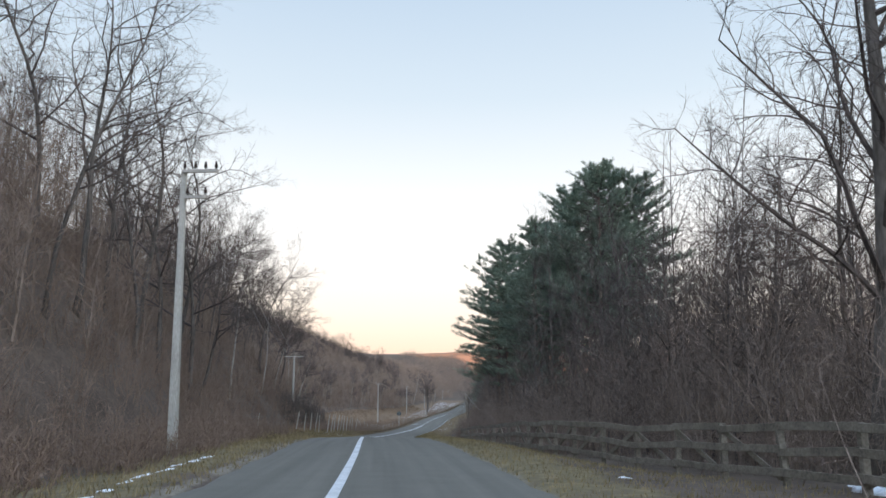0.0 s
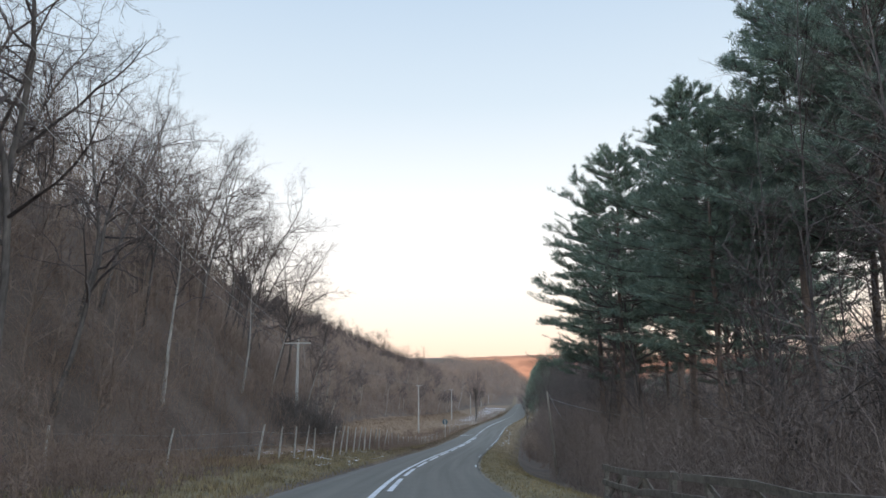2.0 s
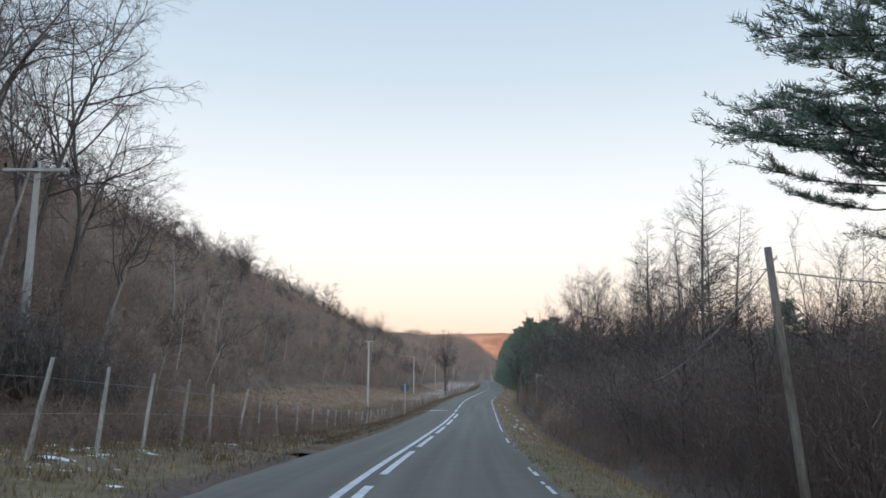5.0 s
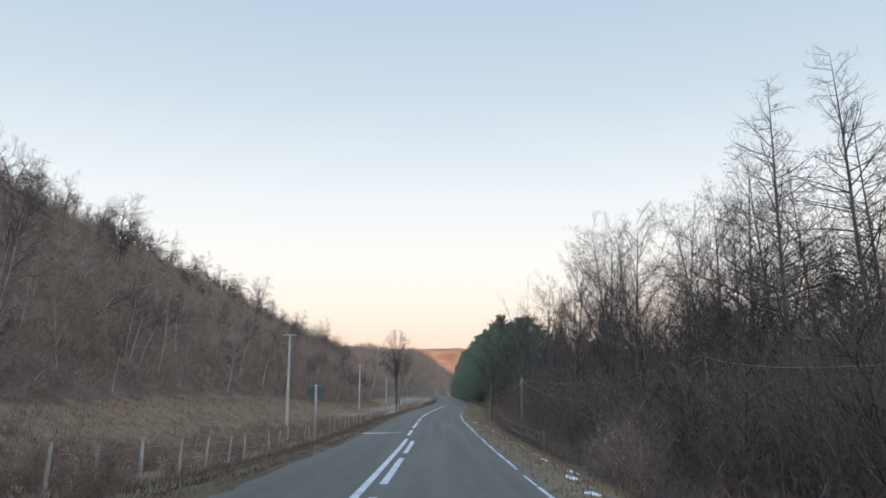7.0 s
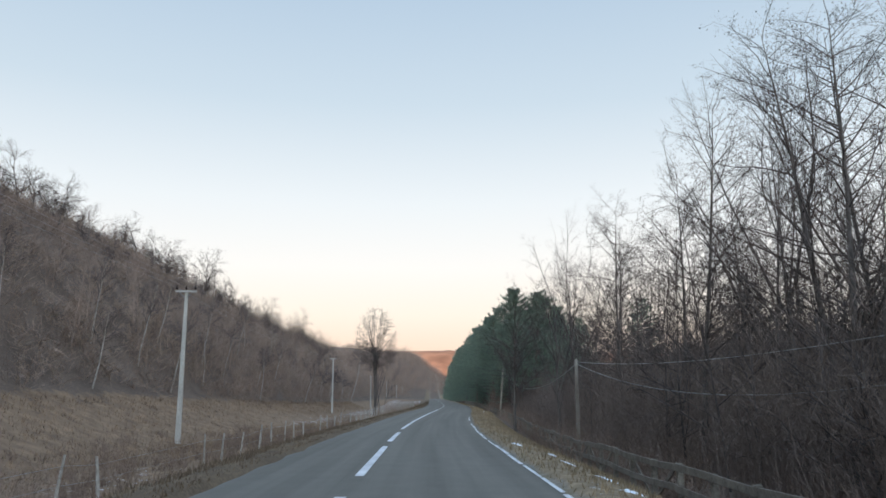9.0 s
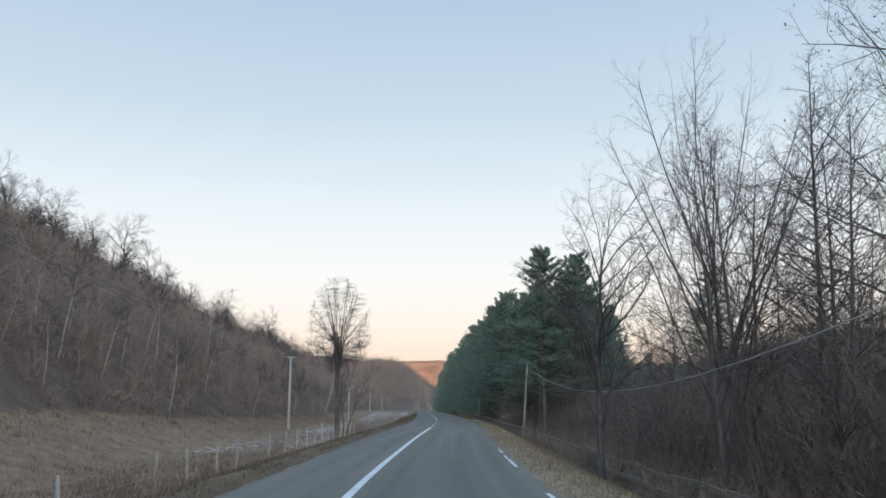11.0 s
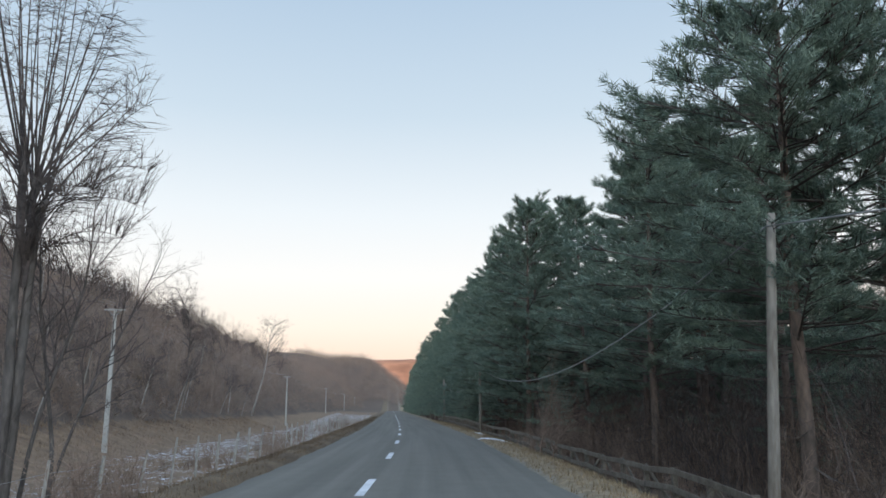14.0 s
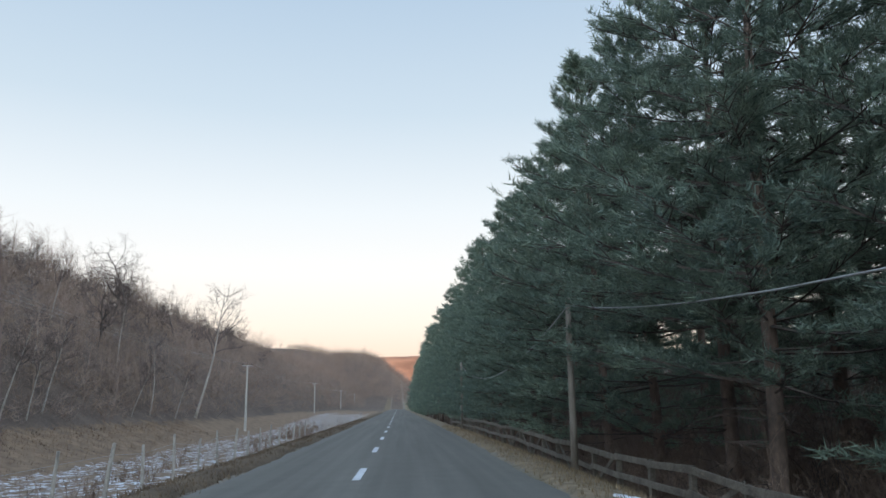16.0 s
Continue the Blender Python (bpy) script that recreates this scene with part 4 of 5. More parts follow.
# round bare crowns standing out along the crest
CREST = [bare_tree_meshes(220 + i, 5.2, 0.09, steps=(8, 5, 3, 1, 1), kids=(16, 9, 6, 4), angle=(46, 48, 48, 46), ratio=(0.52, 0.46, 0.46, 0.5), short=(0.3, 0.4, 0.4, 0.3), thin=0.016, stout=0.020, tilt=0.5, **{"from": (0.22, 0.2, 0.2, 0.2)}) for i in range(4)]
for k in range(130):
    y = 132 + 2.6 * k + rng.uniform(-2, 2)
    x = float(cx(y) - foot(y)) - rng.uniform(13, 30)
    place("bare_tree", CREST[rng.integers(4)], x, y, "small round-headed bare tree on the crest of the slope", "tree", "bare trees", rng.uniform(0, 360), rng.uniform(0.6, 1.15), (0, rng.uniform(0, 6)))
for x, y, k in ((-26.4, 356, 2.3), (-21.5, 330, 1.4), (-19.8, 345, 1.3), (-32, 318, 1.5), (-36, 285, 1.4), (-33, 262, 1.5), (-37, 240, 1.3), (-35, 190, 1.4), (-38, 172, 1.3), (-40.6, 213.7, 1.15), (-30, 366, 1.6), (-23.5, 372, 1.5)):
    place("bare_tree", CREST[int(y) % 4], x, y, "larger round-headed bare tree on the crest of the slope", "tree", "bare trees", 40, k)
# a broken bough lying in the rough grass
FALLEN = bare_tree_meshes(140, 6.0, 0.07, kids=(11, 6, 4))
place("fallen_bough", FALLEN, -27.5, 163, "broken bare bough bent over at the edge of the meadow", "branch", "", 0, 1.0, (10, 68), -0.6)


# ---- woods on the slope and brush, too many to count ----
def scatter(n, ufun, y0, y1, rng, bias=1.0):
    y = y0 + (y1 - y0) * rng.random(n) ** bias
    u = ufun(y, rng.random(n))
    return cx(y) + u, y


LIGHT = dict(steps=(5, 3, 1, 1), end=(0.15, 0.3, 0.3, 0.3), wild=(0.035, 0.14, 0.22, 0.2), lift=(0.02, 0.10, 0.06, 0.05), angle=(50, 44, 42), short=(0.5, 0.4, 0.3), thin=0.012, stout=0.012)
LIGHT["from"] = (0.12, 0.15, 0.2)


def twig_tree(rng, h, kids, r, reach=0.3, thin=0.012):
    """A light tree for the massed woods: stem and limbs, then fine twigs."""
    out = [[], [], [], []]
    spec = dict(LIGHT, kids=kids, ratio=(reach, 0.5, 0.55), reach=h, thin=thin)
    d = np.array([rng.normal(0, 0.08), rng.normal(0, 0.08), 1.0])
    grow(rng, out, np.array([0.0, 0, -0.3]), d / np.linalg.norm(d), h, r, 0, spec)
    return np.array(out[0] + out[1]), np.array(out[2] + out[3])


def tuft(rng, h, n):
    """A low spray of bare shoots."""
    rows = []
    for k in range(n):
        o = np.array([rng.normal(0, 0.6), rng.normal(0, 0.6), rng.uniform(0, 0.5) * h])
        d = np.array([rng.normal(0, 0.85), rng.normal(0, 0.85), rng.uniform(0.3, 1.1)])
        rows.append((*o, *(o + d * h * rng.uniform(0.2, 0.5)), 0.021, 0.0))
    return np.array(rows[:1]), np.array(rows[1:])


def shrub(rng, stems, height, r=0.011, wide=0.5):
    """Arching stems with fine side twigs that fork again."""
    thick, fine = [], []
    for j in range(stems):
        a, tilt, ln = rng.uniform(0, 6.28), rng.uniform(0.05, 0.5), height * rng.uniform(0.45, 1.0)
        p = np.array([rng.normal(0, wide), rng.normal(0, wide), 0])
        d = np.array([math.cos(a) * tilt, math.sin(a) * tilt, 1])
        for k in range(3):
            d = d + rng.normal(0, 0.17, 3) * [1, 1, 0.3]
            d /= np.linalg.norm(d)
            q = p + d * ln * 0.31
            row = (*p, *q, r * (1.5 - 0.45 * k), r * (1.05 - 0.45 * k))
            (thick if k < 2 else fine).append(row)
            for i in range(5):
                s = p + (q - p) * rng.random()
                e = d * 0.6 + np.clip(rng.normal(0, 0.5, 3), -0.8, 0.8)
                g = s + e * ln * rng.uniform(0.12, 0.30)
                fine.append((*s, *g, r * 0.6, 0.0))
                for m in range(3):
                    s2 = s + (g - s) * rng.uniform(0.25, 0.9)
                    fine.append((*s2, *(s2 + (e + np.clip(rng.normal(0, 0.6, 3), -1, 1)) * ln * rng.uniform(0.05, 0.15)), r * 0.45, 0.0))
            p = q
    return np.array(thick), np.array(fine)


def massed(name, kinds, xs, ys, rng, mat, label, smin=0.75, smax=1.25, sink=0.15):
    """Many plants joined into one mesh."""
    zs = terrain(xs, ys) - sink
    sets = ([], [])
    for x, y, z in zip(xs, ys, zs):
        pair = kinds[rng.integers(len(kinds))]
        a, k = rng.uniform(0, 2 * math.pi), rng.uniform(smin, smax)
        c, q = math.cos(a) * k, math.sin(a) * k
        for s, rows in zip(pair, sets):
            t = s.copy()
            for o in (0, 3):
                t[:, o] = s[:, o] * c - s[:, o + 1] * q + x
                t[:, o + 1] = s[:, o] * q + s[:, o + 1] * c + y
                t[:, o + 2] = s[:, o + 2] * k + z
            rows.append(t)
    v, f = joined([tubes(np.concatenate(sets[0]), 3), shoots(np.concatenate(sets[1]))])
    return tagged(new(name, mesh_from(name, v, f, mat)), label, "woods", kind="stuff")


rng = np.random.default_rng(21)
SLOPE = [twig_tree(rng, 5.5, (13, 7, 3), 0.055, 0.42, 0.014) for _ in range(12)]
TALL = [twig_tree(rng, 11.0, (17, 7, 4), 0.07, 0.26, 0.012) for _ in range(8)]
DENSE = [twig_tree(rng, 11.0, (20, 8, 5), 0.058, 0.27, 0.009) for _ in range(8)]
TUFT = [tuft(rng, 3.0, 34) for _ in range(12)]
SHRUB = [shrub(rng, 9, 3.0, 0.011, 0.7) for _ in range(10)]
TALLTHICK = [shrub(rng, 12, 7.6, 0.0085, 1.3) for _ in range(8)]
THICK = [shrub(rng, 12, 4.8, 0.0085, 1.0) for _ in range(10)]

xs, ys = scatter(4600, lambda y, q: -(foot(y) - 0.5 + 44 * q), 100, 340, rng)
massed("hillside_scrub", TUFT, xs, ys, rng, M_HILL, "dense grey-brown scrub covering the steep slope", 0.5, 0.95)
xs, ys = scatter(2100, lambda y, q: -(foot(y) + 40 * q), 340, 900, rng, 1.4)
massed("hillside_scrub", TUFT, xs, ys, rng, M_HILL, "dense grey-brown scrub covering the far slope", 1.0, 1.8)
xs, ys = scatter(720, lambda y, q: -(foot(y) + 1 + 44 * q), 100, 340, rng)
massed("hillside_wood", SLOPE, xs, ys, rng, M_HILL, "bare grey-brown wood covering the steep slope", 0.35, 0.8)
xs, ys = scatter(1500, lambda y, q: 24 - 100 * q, 640, 900, rng)
massed("hillside_scrub", TUFT, xs, ys, rng, M_HILL, "bare scrub on the spur closing the valley", 1.6, 2.6)
xs, ys = scatter(220, lambda y, q: 20 - 90 * q, 660, 900, rng)
massed("hillside_wood", SLOPE, xs, ys, rng, M_HILL, "bare wood on the spur closing the valley", 0.9, 1.7)
xs, ys = scatter(260, lambda y, q: -(foot(y) + 15 + 16 * q), 120, 420, rng)
massed("hillside_wood", SLOPE, xs, ys, rng, M_TWIG, "dark bare trees along the crest of the slope", 0.45, 0.8)
xs, ys = scatter(120, lambda y, q: -(foot(y) + 0.5 + 7 * q), 104, 340, rng)
massed("hillside_wood", TALL, xs, ys, rng, M_HILL, "bare trees along the foot of the slope", 0.45, 0.75)
xs, ys = scatter(320, lambda y, q: -(foot(y) + 2 + 34 * q), -8, 100, rng)
massed("hillside_wood", SLOPE, xs, ys, rng, M_HILL, "bare grey-brown wood covering the bank beside the road", 0.7, 1.4)
xs, ys = scatter(300, lambda y, q: -(foot(y) + 3 + 32 * q), 340, 900, rng, 1.9)
massed("hillside_wood", SLOPE, xs, ys, rng, M_HILL, "bare grey-brown wood on the far slope", 0.9, 1.6)
xs, ys = scatter(520, lambda y, q: -(foot(y) - 1.0 + 15 * q), 4, 102, rng)
massed("bank_brush", SHRUB, xs, ys, rng, M_BRUSH, "dense leafless brown brush on the bank", 0.6, 1.3)
xs, ys = scatter(300, lambda y, q: -(4.7 + (foot(y) - 4.6) * q ** 0.7), 3, 58, rng)
massed("verge_brush", SHRUB, xs, ys, rng, M_BRUSH, "low leafless brown brush between verge and bank", 0.22, 0.6)
xs, ys = scatter(200, lambda y, q: -(foot(y) - 0.5 + 7 * q ** 1.3), 102, 330, rng)
massed("slope_brush", SHRUB, xs, ys, rng, M_BRUSH, "leafless brown brush at the meadow's edge", 0.7, 1.4)
xs, ys = scatter(120, lambda y, q: -(4.8 + 4.5 * q), 93, 122, rng)
massed("fence_brush", SHRUB, xs, ys, rng, M_BRUSH, "brown leafless brush grown through the stake fence", 0.25, 0.55)
xs, ys = scatter(190, lambda y, q: -(6.2 + (foot(y) - 6.5) * q), 92, 138, rng)
massed("meadow_brush", SHRUB, xs, ys, rng, M_BRUSH, "low grey-brown brush spreading over the meadow", 0.22, 0.5)
xs, ys = scatter(80, lambda y, q: -(6.0 + 9 * q ** 1.5), 138, 190, rng)
massed("meadow_brush", SHRUB, xs, ys, rng, M_BRUSH, "scattered brown brush in the dry meadow", 0.2, 0.45)
xs, ys = scatter(130, lambda y, q: -(4.9 + 4.2 * q), 108, 330, rng, 1.25)
massed("fence_brush", SHRUB, xs, ys, rng, M_BRUSH, "low brown brush along the stake fence", 0.18, 0.45)
xs, ys = scatter(680, lambda y, q: np.interp(y, [0, 14, 22, 34, 56, 70, 112, 230], [10.6, 10.0, 9.2, 8.4, 8.4, 9.0, 11.0, 11.0]) + 10 * q ** 1.3, 9, 226, rng)
open_wood = (ys > 40) & (ys < 104)
massed("wood_brush", THICK, xs[open_wood], ys[open_wood], rng, M_SHADEBRUSH, "leafless dark brown thicket under the pines", 0.65, 1.2)
massed("wood_brush", THICK, xs[~open_wood], ys[~open_wood], rng, M_SHADEBRUSH, "dense leafless dark brown thicket under the roadside wood", 0.7, 1.35)
xs, ys = scatter(190, lambda y, q: 6.6 + 4.5 * q, 100, 226, rng)
massed("slope_brush", SHRUB, xs, ys, rng, M_BRUSH, "low brown brush below the verge", 0.25, 0.7)
xs, ys = scatter(300, lambda y, q: 8.4 + 10 * q, 222, 330, rng)
massed("pine_brush", THICK, xs, ys, rng, M_BRUSH, "low brown brush under the pines", 0.3, 0.75)
xs, ys = scatter(240, lambda y, q: 11.0 + 12 * q, 226, 330, rng)
massed("pine_brush", THICK, xs, ys, rng, M_BRUSH, "brown leafless saplings between the pine trunks", 0.6, 1.25)
# darker twig brown here stands in for the dim light inside the wood
xs, ys = scatter(210, lambda y, q: 10.8 + 9 * q, 196, 262, rng)
massed("pine_brush", TALLTHICK, xs, ys, rng, M_TWIG, "leafless thicket before the pine trunks, coloured for wood shade", 0.5, 0.85)
xs, ys = scatter(120, lambda y, q: 10.0 + 6 * q, 262, 330, rng)
massed("pine_brush", THICK, xs, ys, rng, M_SHADEBRUSH, "dark leafless brush among the pine trunks", 0.7, 1.2)
xs, ys = scatter(150, lambda y, q: np.interp(y, [147, 172, 205, 215, 240, 265, 290, 330], [6.6, 7.3, 8.0, 7.7, 7.2, 6.4, 5.8, 5.8]) + 0.25 + 1.0 * q, 143, 300, rng)
massed("fence_brush", SHRUB, xs, ys, rng, M_BRUSH, "low brown brush along the old rail fence", 0.2, 0.42)
xs, ys = scatter(460, lambda y, q: 12.0 + 11 * q, 14, 198, rng)
keep = (ys < 55) | (ys > 106)
massed("tall_thicket", TALLTHICK, xs[keep], ys[keep], rng, M_SHADEBRUSH, "tall dark leafless thicket inside the roadside wood", 0.75, 1.1)
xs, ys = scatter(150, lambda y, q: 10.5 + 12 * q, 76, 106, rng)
massed("tall_thicket", TALLTHICK, xs, ys, rng, M_SHADEBRUSH, "dark leafless thicket between the pine trunks", 0.6, 0.95)
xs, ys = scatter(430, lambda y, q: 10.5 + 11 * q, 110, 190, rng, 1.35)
massed("tall_thicket", TALLTHICK, xs, ys, rng, M_SHADEBRUSH, "close dark leafless thicket below the alders", 0.6, 0.9)
xs, ys = scatter(260, lambda y, q: 16 + 56 * q, 4, 330, rng)
massed("valley_wood", TALL, xs, ys, rng, M_SHADEBRUSH, "bare trees of the wood on the valley side", 0.7, 1.3)
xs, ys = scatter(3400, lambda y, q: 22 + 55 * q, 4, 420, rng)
massed("valley_scrub", TUFT, xs, ys, rng, M_SHADEBRUSH, "dark scrub filling the wood on the valley side", 1.0, 2.0)
xs, ys = scatter(470, lambda y, q: 10.5 + 20 * q, 18, 194, rng)
keep = (ys < 55) | (ys > 104) | (xs - cx(ys) > 24)
massed("young_wood", DENSE, xs[keep], ys[keep], rng, M_TWIG, "crowded young bare trees behind the thicket", 0.5, 1.05)
xs, ys = scatter(26, lambda y, q: 12 + 10 * q, 136, 176, rng)
massed("young_wood", DENSE, xs, ys, rng, M_TWIG, "tall crowded bare trees above the thicket", 0.9, 1.3)
xs, ys = scatter(60, lambda y, q: 10.5 + 14 * q, 22, 56, rng)
massed("young_wood", DENSE, xs, ys, rng, M_TWIG, "tall crowded bare trees behind the rail fence", 1.0, 1.5)
xs, ys = scatter(180, lambda y, q: -(foot(y) + 8 + 13 * q), 12, 118, rng, 0.8)
massed("bank_wood", DENSE, xs, ys, rng, M_SHADEBRUSH, "crowded bare trees along the top of the bank", 0.75, 1.3)
xs, ys = scatter(330, lambda y, q: 15.5 + 20 * q, 190, 238, rng)
massed("young_wood", DENSE, xs, ys, rng, M_TWIG, "low young bare trees behind the old fence", 0.4, 0.72)


# single leafless bushes on the verge and before the pines
BUSH = []
for k in range(4):
    thick, fine = shrub(rng, 28, 2.4, 0.0095, 0.4)
    BUSH.append((mesh_from("twig_mass", *joined([tubes(thick, 4), shoots(fine, k)]), M_BUSH),))
for u, y, k in ((7.0, 126.5, 1.0), (7.3, 128.5, 1.3), (8.0, 130.5, 1.35), (7.4, 131.5, 1.1), (8.4, 234, 0.6), (8.6, 240, 0.7), (6.6, 250.5, 0.6), (7.4, 253.0, 0.9), (8.2, 254.5, 0.8), (7.6, 258, 0.8), (8.6, 263, 0.6), (8.8, 271, 0.6), (-6.6, 133, 0.6), (-7.2, 152, 0.6),
                (-6.4, 166, 0.5), (-6.6, 223, 0.55), (-6.2, 251, 0.75), (-6.4, 228.6, 0.9), (-5.9, 230.2, 0.75), (-6.9, 231, 0.8), (-5.4, 246, 0.6), (-6.0, 300, 0.8)):
    x = float(cx(y)) + u
    place("bare_bush", BUSH[rng.integers(4)], x, y, "leafless reddish-brown bush in rough grass", "bush", "bare bushes", rng.uniform(0, 360), k, names=("twig_mass",))
# tall forking shrubs at the verge before the pines
TALLBUSH = [bare_tree_meshes(250 + i, 4.2, 0.045, M_BUSH, steps=(8, 6, 4, 2, 1), kids=(13, 8, 6, 4), angle=(34, 42, 44, 44), ratio=(0.62, 0.42, 0.44, 0.5), short=(0.3, 0.4, 0.4, 0.3), thin=0.005, stout=0.0085, twig=M_BUSH, **{"from": (0.06, 0.15, 0.2, 0.2)}) for i in range(2)]
for x, y, k in ((11.2, 247.0, 1.0), (11.9, 248.6, 0.8), (11.4, 245.2, 0.65), (12.9, 251.5, 0.75)):
    place("bare_shrub", TALLBUSH[int(10 * y) % 2], x, y, "tall forking reddish-brown leafless shrub by the verge", "bush", "tall shrubs", 50 * k, k)
# dark dense bushes at the foot of the bank
thick, fine = shrub(rng, 120, 2.3, 0.012, 1.0)
DARKBUSH = (mesh_from("twig_mass", *joined([tubes(thick, 4), shoots(fine, 9)]), M_BARK),)
for u, y, k in ((-13.2, 96, 1.2), (-12.8, 98.5, 1.35), (-12.4, 101, 1.3), (-12.6, 103.5, 1.2), (-12.0, 92.5, 0.8)):
    place("dark_bush", DARKBUSH, float(cx(y)) + u, y, "dense dark leafless bush at the foot of the bank", "bush", "dark bushes", rng.uniform(0, 360), k, names=("twig_mass",))


# ---- poles and cables ----
def insulator(parent, x, z):
    pin = part_mesh("insulator", mesh_from("insulator", *loft([(x, 0, z), (x, 0, z + 0.07), (x, 0, z + 0.075), (x, 0, z + 0.14), (x, 0, z + 0.145), (x, 0, z + 0.20), (x, 0, z + 0.27)],
                                                            [0.022, 0.022, 0.062, 0.045, 0.058, 0.035, 0.03], 8), M_GLAZE, True), parent, "dark brown insulator")
    return pin


def concrete_pole(x, y, top, base=None, arms=((0.0, -0.75, 0.75, 3),), lean=(0, 0), turn=0.0, label="pale grey concrete power pole in the meadow"):
    z0 = float(terrain(x, y)) - 0.3 if base is None else base
    ob = thing("power_pole", label, "utility pole", "power poles", (x, y, z0), turn)
    ob.matrix_world = pose(x, y, z0, lean[0], lean[1], turn)
    h = top - z0
    bm = bmesh.new()
    bmesh.ops.create_cube(bm, size=1.0, matrix=Matrix.Translation((0, 0, h / 2)) @ Matrix.Diagonal((0.30, 0.24, h, 1)))
    for v in bm.verts:
        if v.co.z > h / 2:
            v.co.x *= 0.55
            v.co.y *= 0.6
    bmesh.ops.bevel(bm, geom=bm.edges[:], offset=0.025, segments=2, affect="EDGES", profile=0.5)
    part("shaft", bm, M_CONCRETE, ob)
    for drop, a, b, n in arms:
        arm = part("crossarm", box_bm(b - a, 0.10, 0.11, 0.012, ((a + b) / 2, -0.14, h - drop - 0.07)), M_CONCRETE, ob, "pale grey crossarm")
        if b - a > 1.21:
            for sgn in (-1, 1):
                part_mesh("strut", mesh_from("strut", *loft([(0.05 * sgn, -0.12, h - drop - 0.45), (sgn * (b - a) * 0.32, -0.14, h - drop - 0.11)], [0.022, 0.022], 6), M_STEEL), ob, "steel strut")
        for k in range(n):
            xx = a + 0.08 + (b - a - 0.16) * k / max(1, n - 1)
            q = insulator(arm, xx, h - drop - 0.02)
            q.location = (0, -0.14, 0)
    return ob


def cable(name, p, q, sag, r, label):
    t = np.linspace(0, 1, 15)[:, None]
    pts = np.array(p) * (1 - t) + np.array(q) * t
    pts[:, 2] -= sag * 4 * (t * (1 - t))[:, 0]
    return tagged(new(name, mesh_from(name, *loft(pts, np.full(15, r), 5), M_WIRE, True)), label, "cable", "overhead cables")


for o in (-0.9, 0.0, 0.9):
    cable("overhead_wire", (-7.9 + 0.5 * o, 25.3, 8.75), (-19.4 + o, 102.4, 6.05), 1.6, 0.006, "thin overhead power wire")
concrete_pole(-8.5, 25.3, 8.62, arms=((-0.03, -0.02, 1.18, 4), (0.85, 0.1, 0.85, 2)), lean=(0, -0.9), label="tall pale concrete power pole with short crossarms on the grass verge")
LEFT = [(-19.3, 102.5, 6.2), (-14.75, 181, 3.1), (-11.9, 261, 2.95), (-8.0, 344, 2.1), (-4.3, 428, 2.3), (-0.2, 512, 2.3), (3.9, 600, 2.3)]
for k, (x, y, z) in enumerate(LEFT):
    concrete_pole(x, y, z, arms=((0.3, -1.2, 1.2, 3),) if k == 0 else ((0.0, -0.62, 0.62, 3),))
for (x, y, z), (a, b, c) in zip(LEFT[:-1], LEFT[1:]):
    for o in (-0.6, 0.0, 0.6):
        cable("overhead_wire", (x + o, y, z + 0.2), (a + o, b, c + 0.2), 0.9, 0.004, "thin overhead power wire")


def wooden_pole(x, y, top, lean=(0, 0), base=None):
    z0 = float(terrain(x, y)) - 0.2
    ob = thing("cable_pole", "weathered grey wooden cable pole on the road bank", "utility pole", "cable poles", (x, y, z0))
    ob.matrix_world = pose(x, y, z0, lean[0], lean[1], 0)
    h = top - z0
    part_mesh("shaft", mesh_from("shaft", *loft([(0, 0, 0), (0.01, 0, h * 0.3), (0, 0.01, h * 0.7), (0, 0, h)], [0.105, 0.10, 0.085, 0.075], 10), M_POLEWOOD, True), ob)
    part_mesh("hook", mesh_from("hook", *loft([(0.07, 0, h - 0.25), (0.16, 0, h - 0.25), (0.17, 0, h - 0.18)], [0.012, 0.012, 0.01], 6), M_STEEL, True), ob, "steel cable hook")
    return ob


RIGHT = [(2.7, 91.2, 1.25, -5), (10.0, 139, -0.6, 0), (7.13, 175.5, -1.1, 0), (9.95, 223.7, 0.3, 4.5), (11.7, 266.5, 0.0, 0), (13.8, 307, 0.3, 0), (16.2, 349, 0.3, 0), (18.4, 391, 0.3, 0), (20.6, 433, 0.3, 0)]
for x, y, z, a in RIGHT:
    wooden_pole(x - (math.sin(radians(a)) * 4.5), y, z, (0, a))
for (x, y, z, _), (a, b, c, _) in zip(RIGHT[:-1], RIGHT[1:]):
    cable("overhead_cable", (x, y, z - 0.25), (a, b, c - 0.25), 1.9 if y == 139 else 1.75 if y < 230 else 1.5, 0.015, "sagging grey overhead cable")
cable("overhead_cable", (2.7, 91.2, 0.7), (15.0, 74, 0.3), 1.1, 0.015, "sagging grey overhead cable")
cable("overhead_cable", (7.13, 175.5, -1.25), (10.0, 139, -0.7), 0.8, 0.012, "thin grey overhead cable")


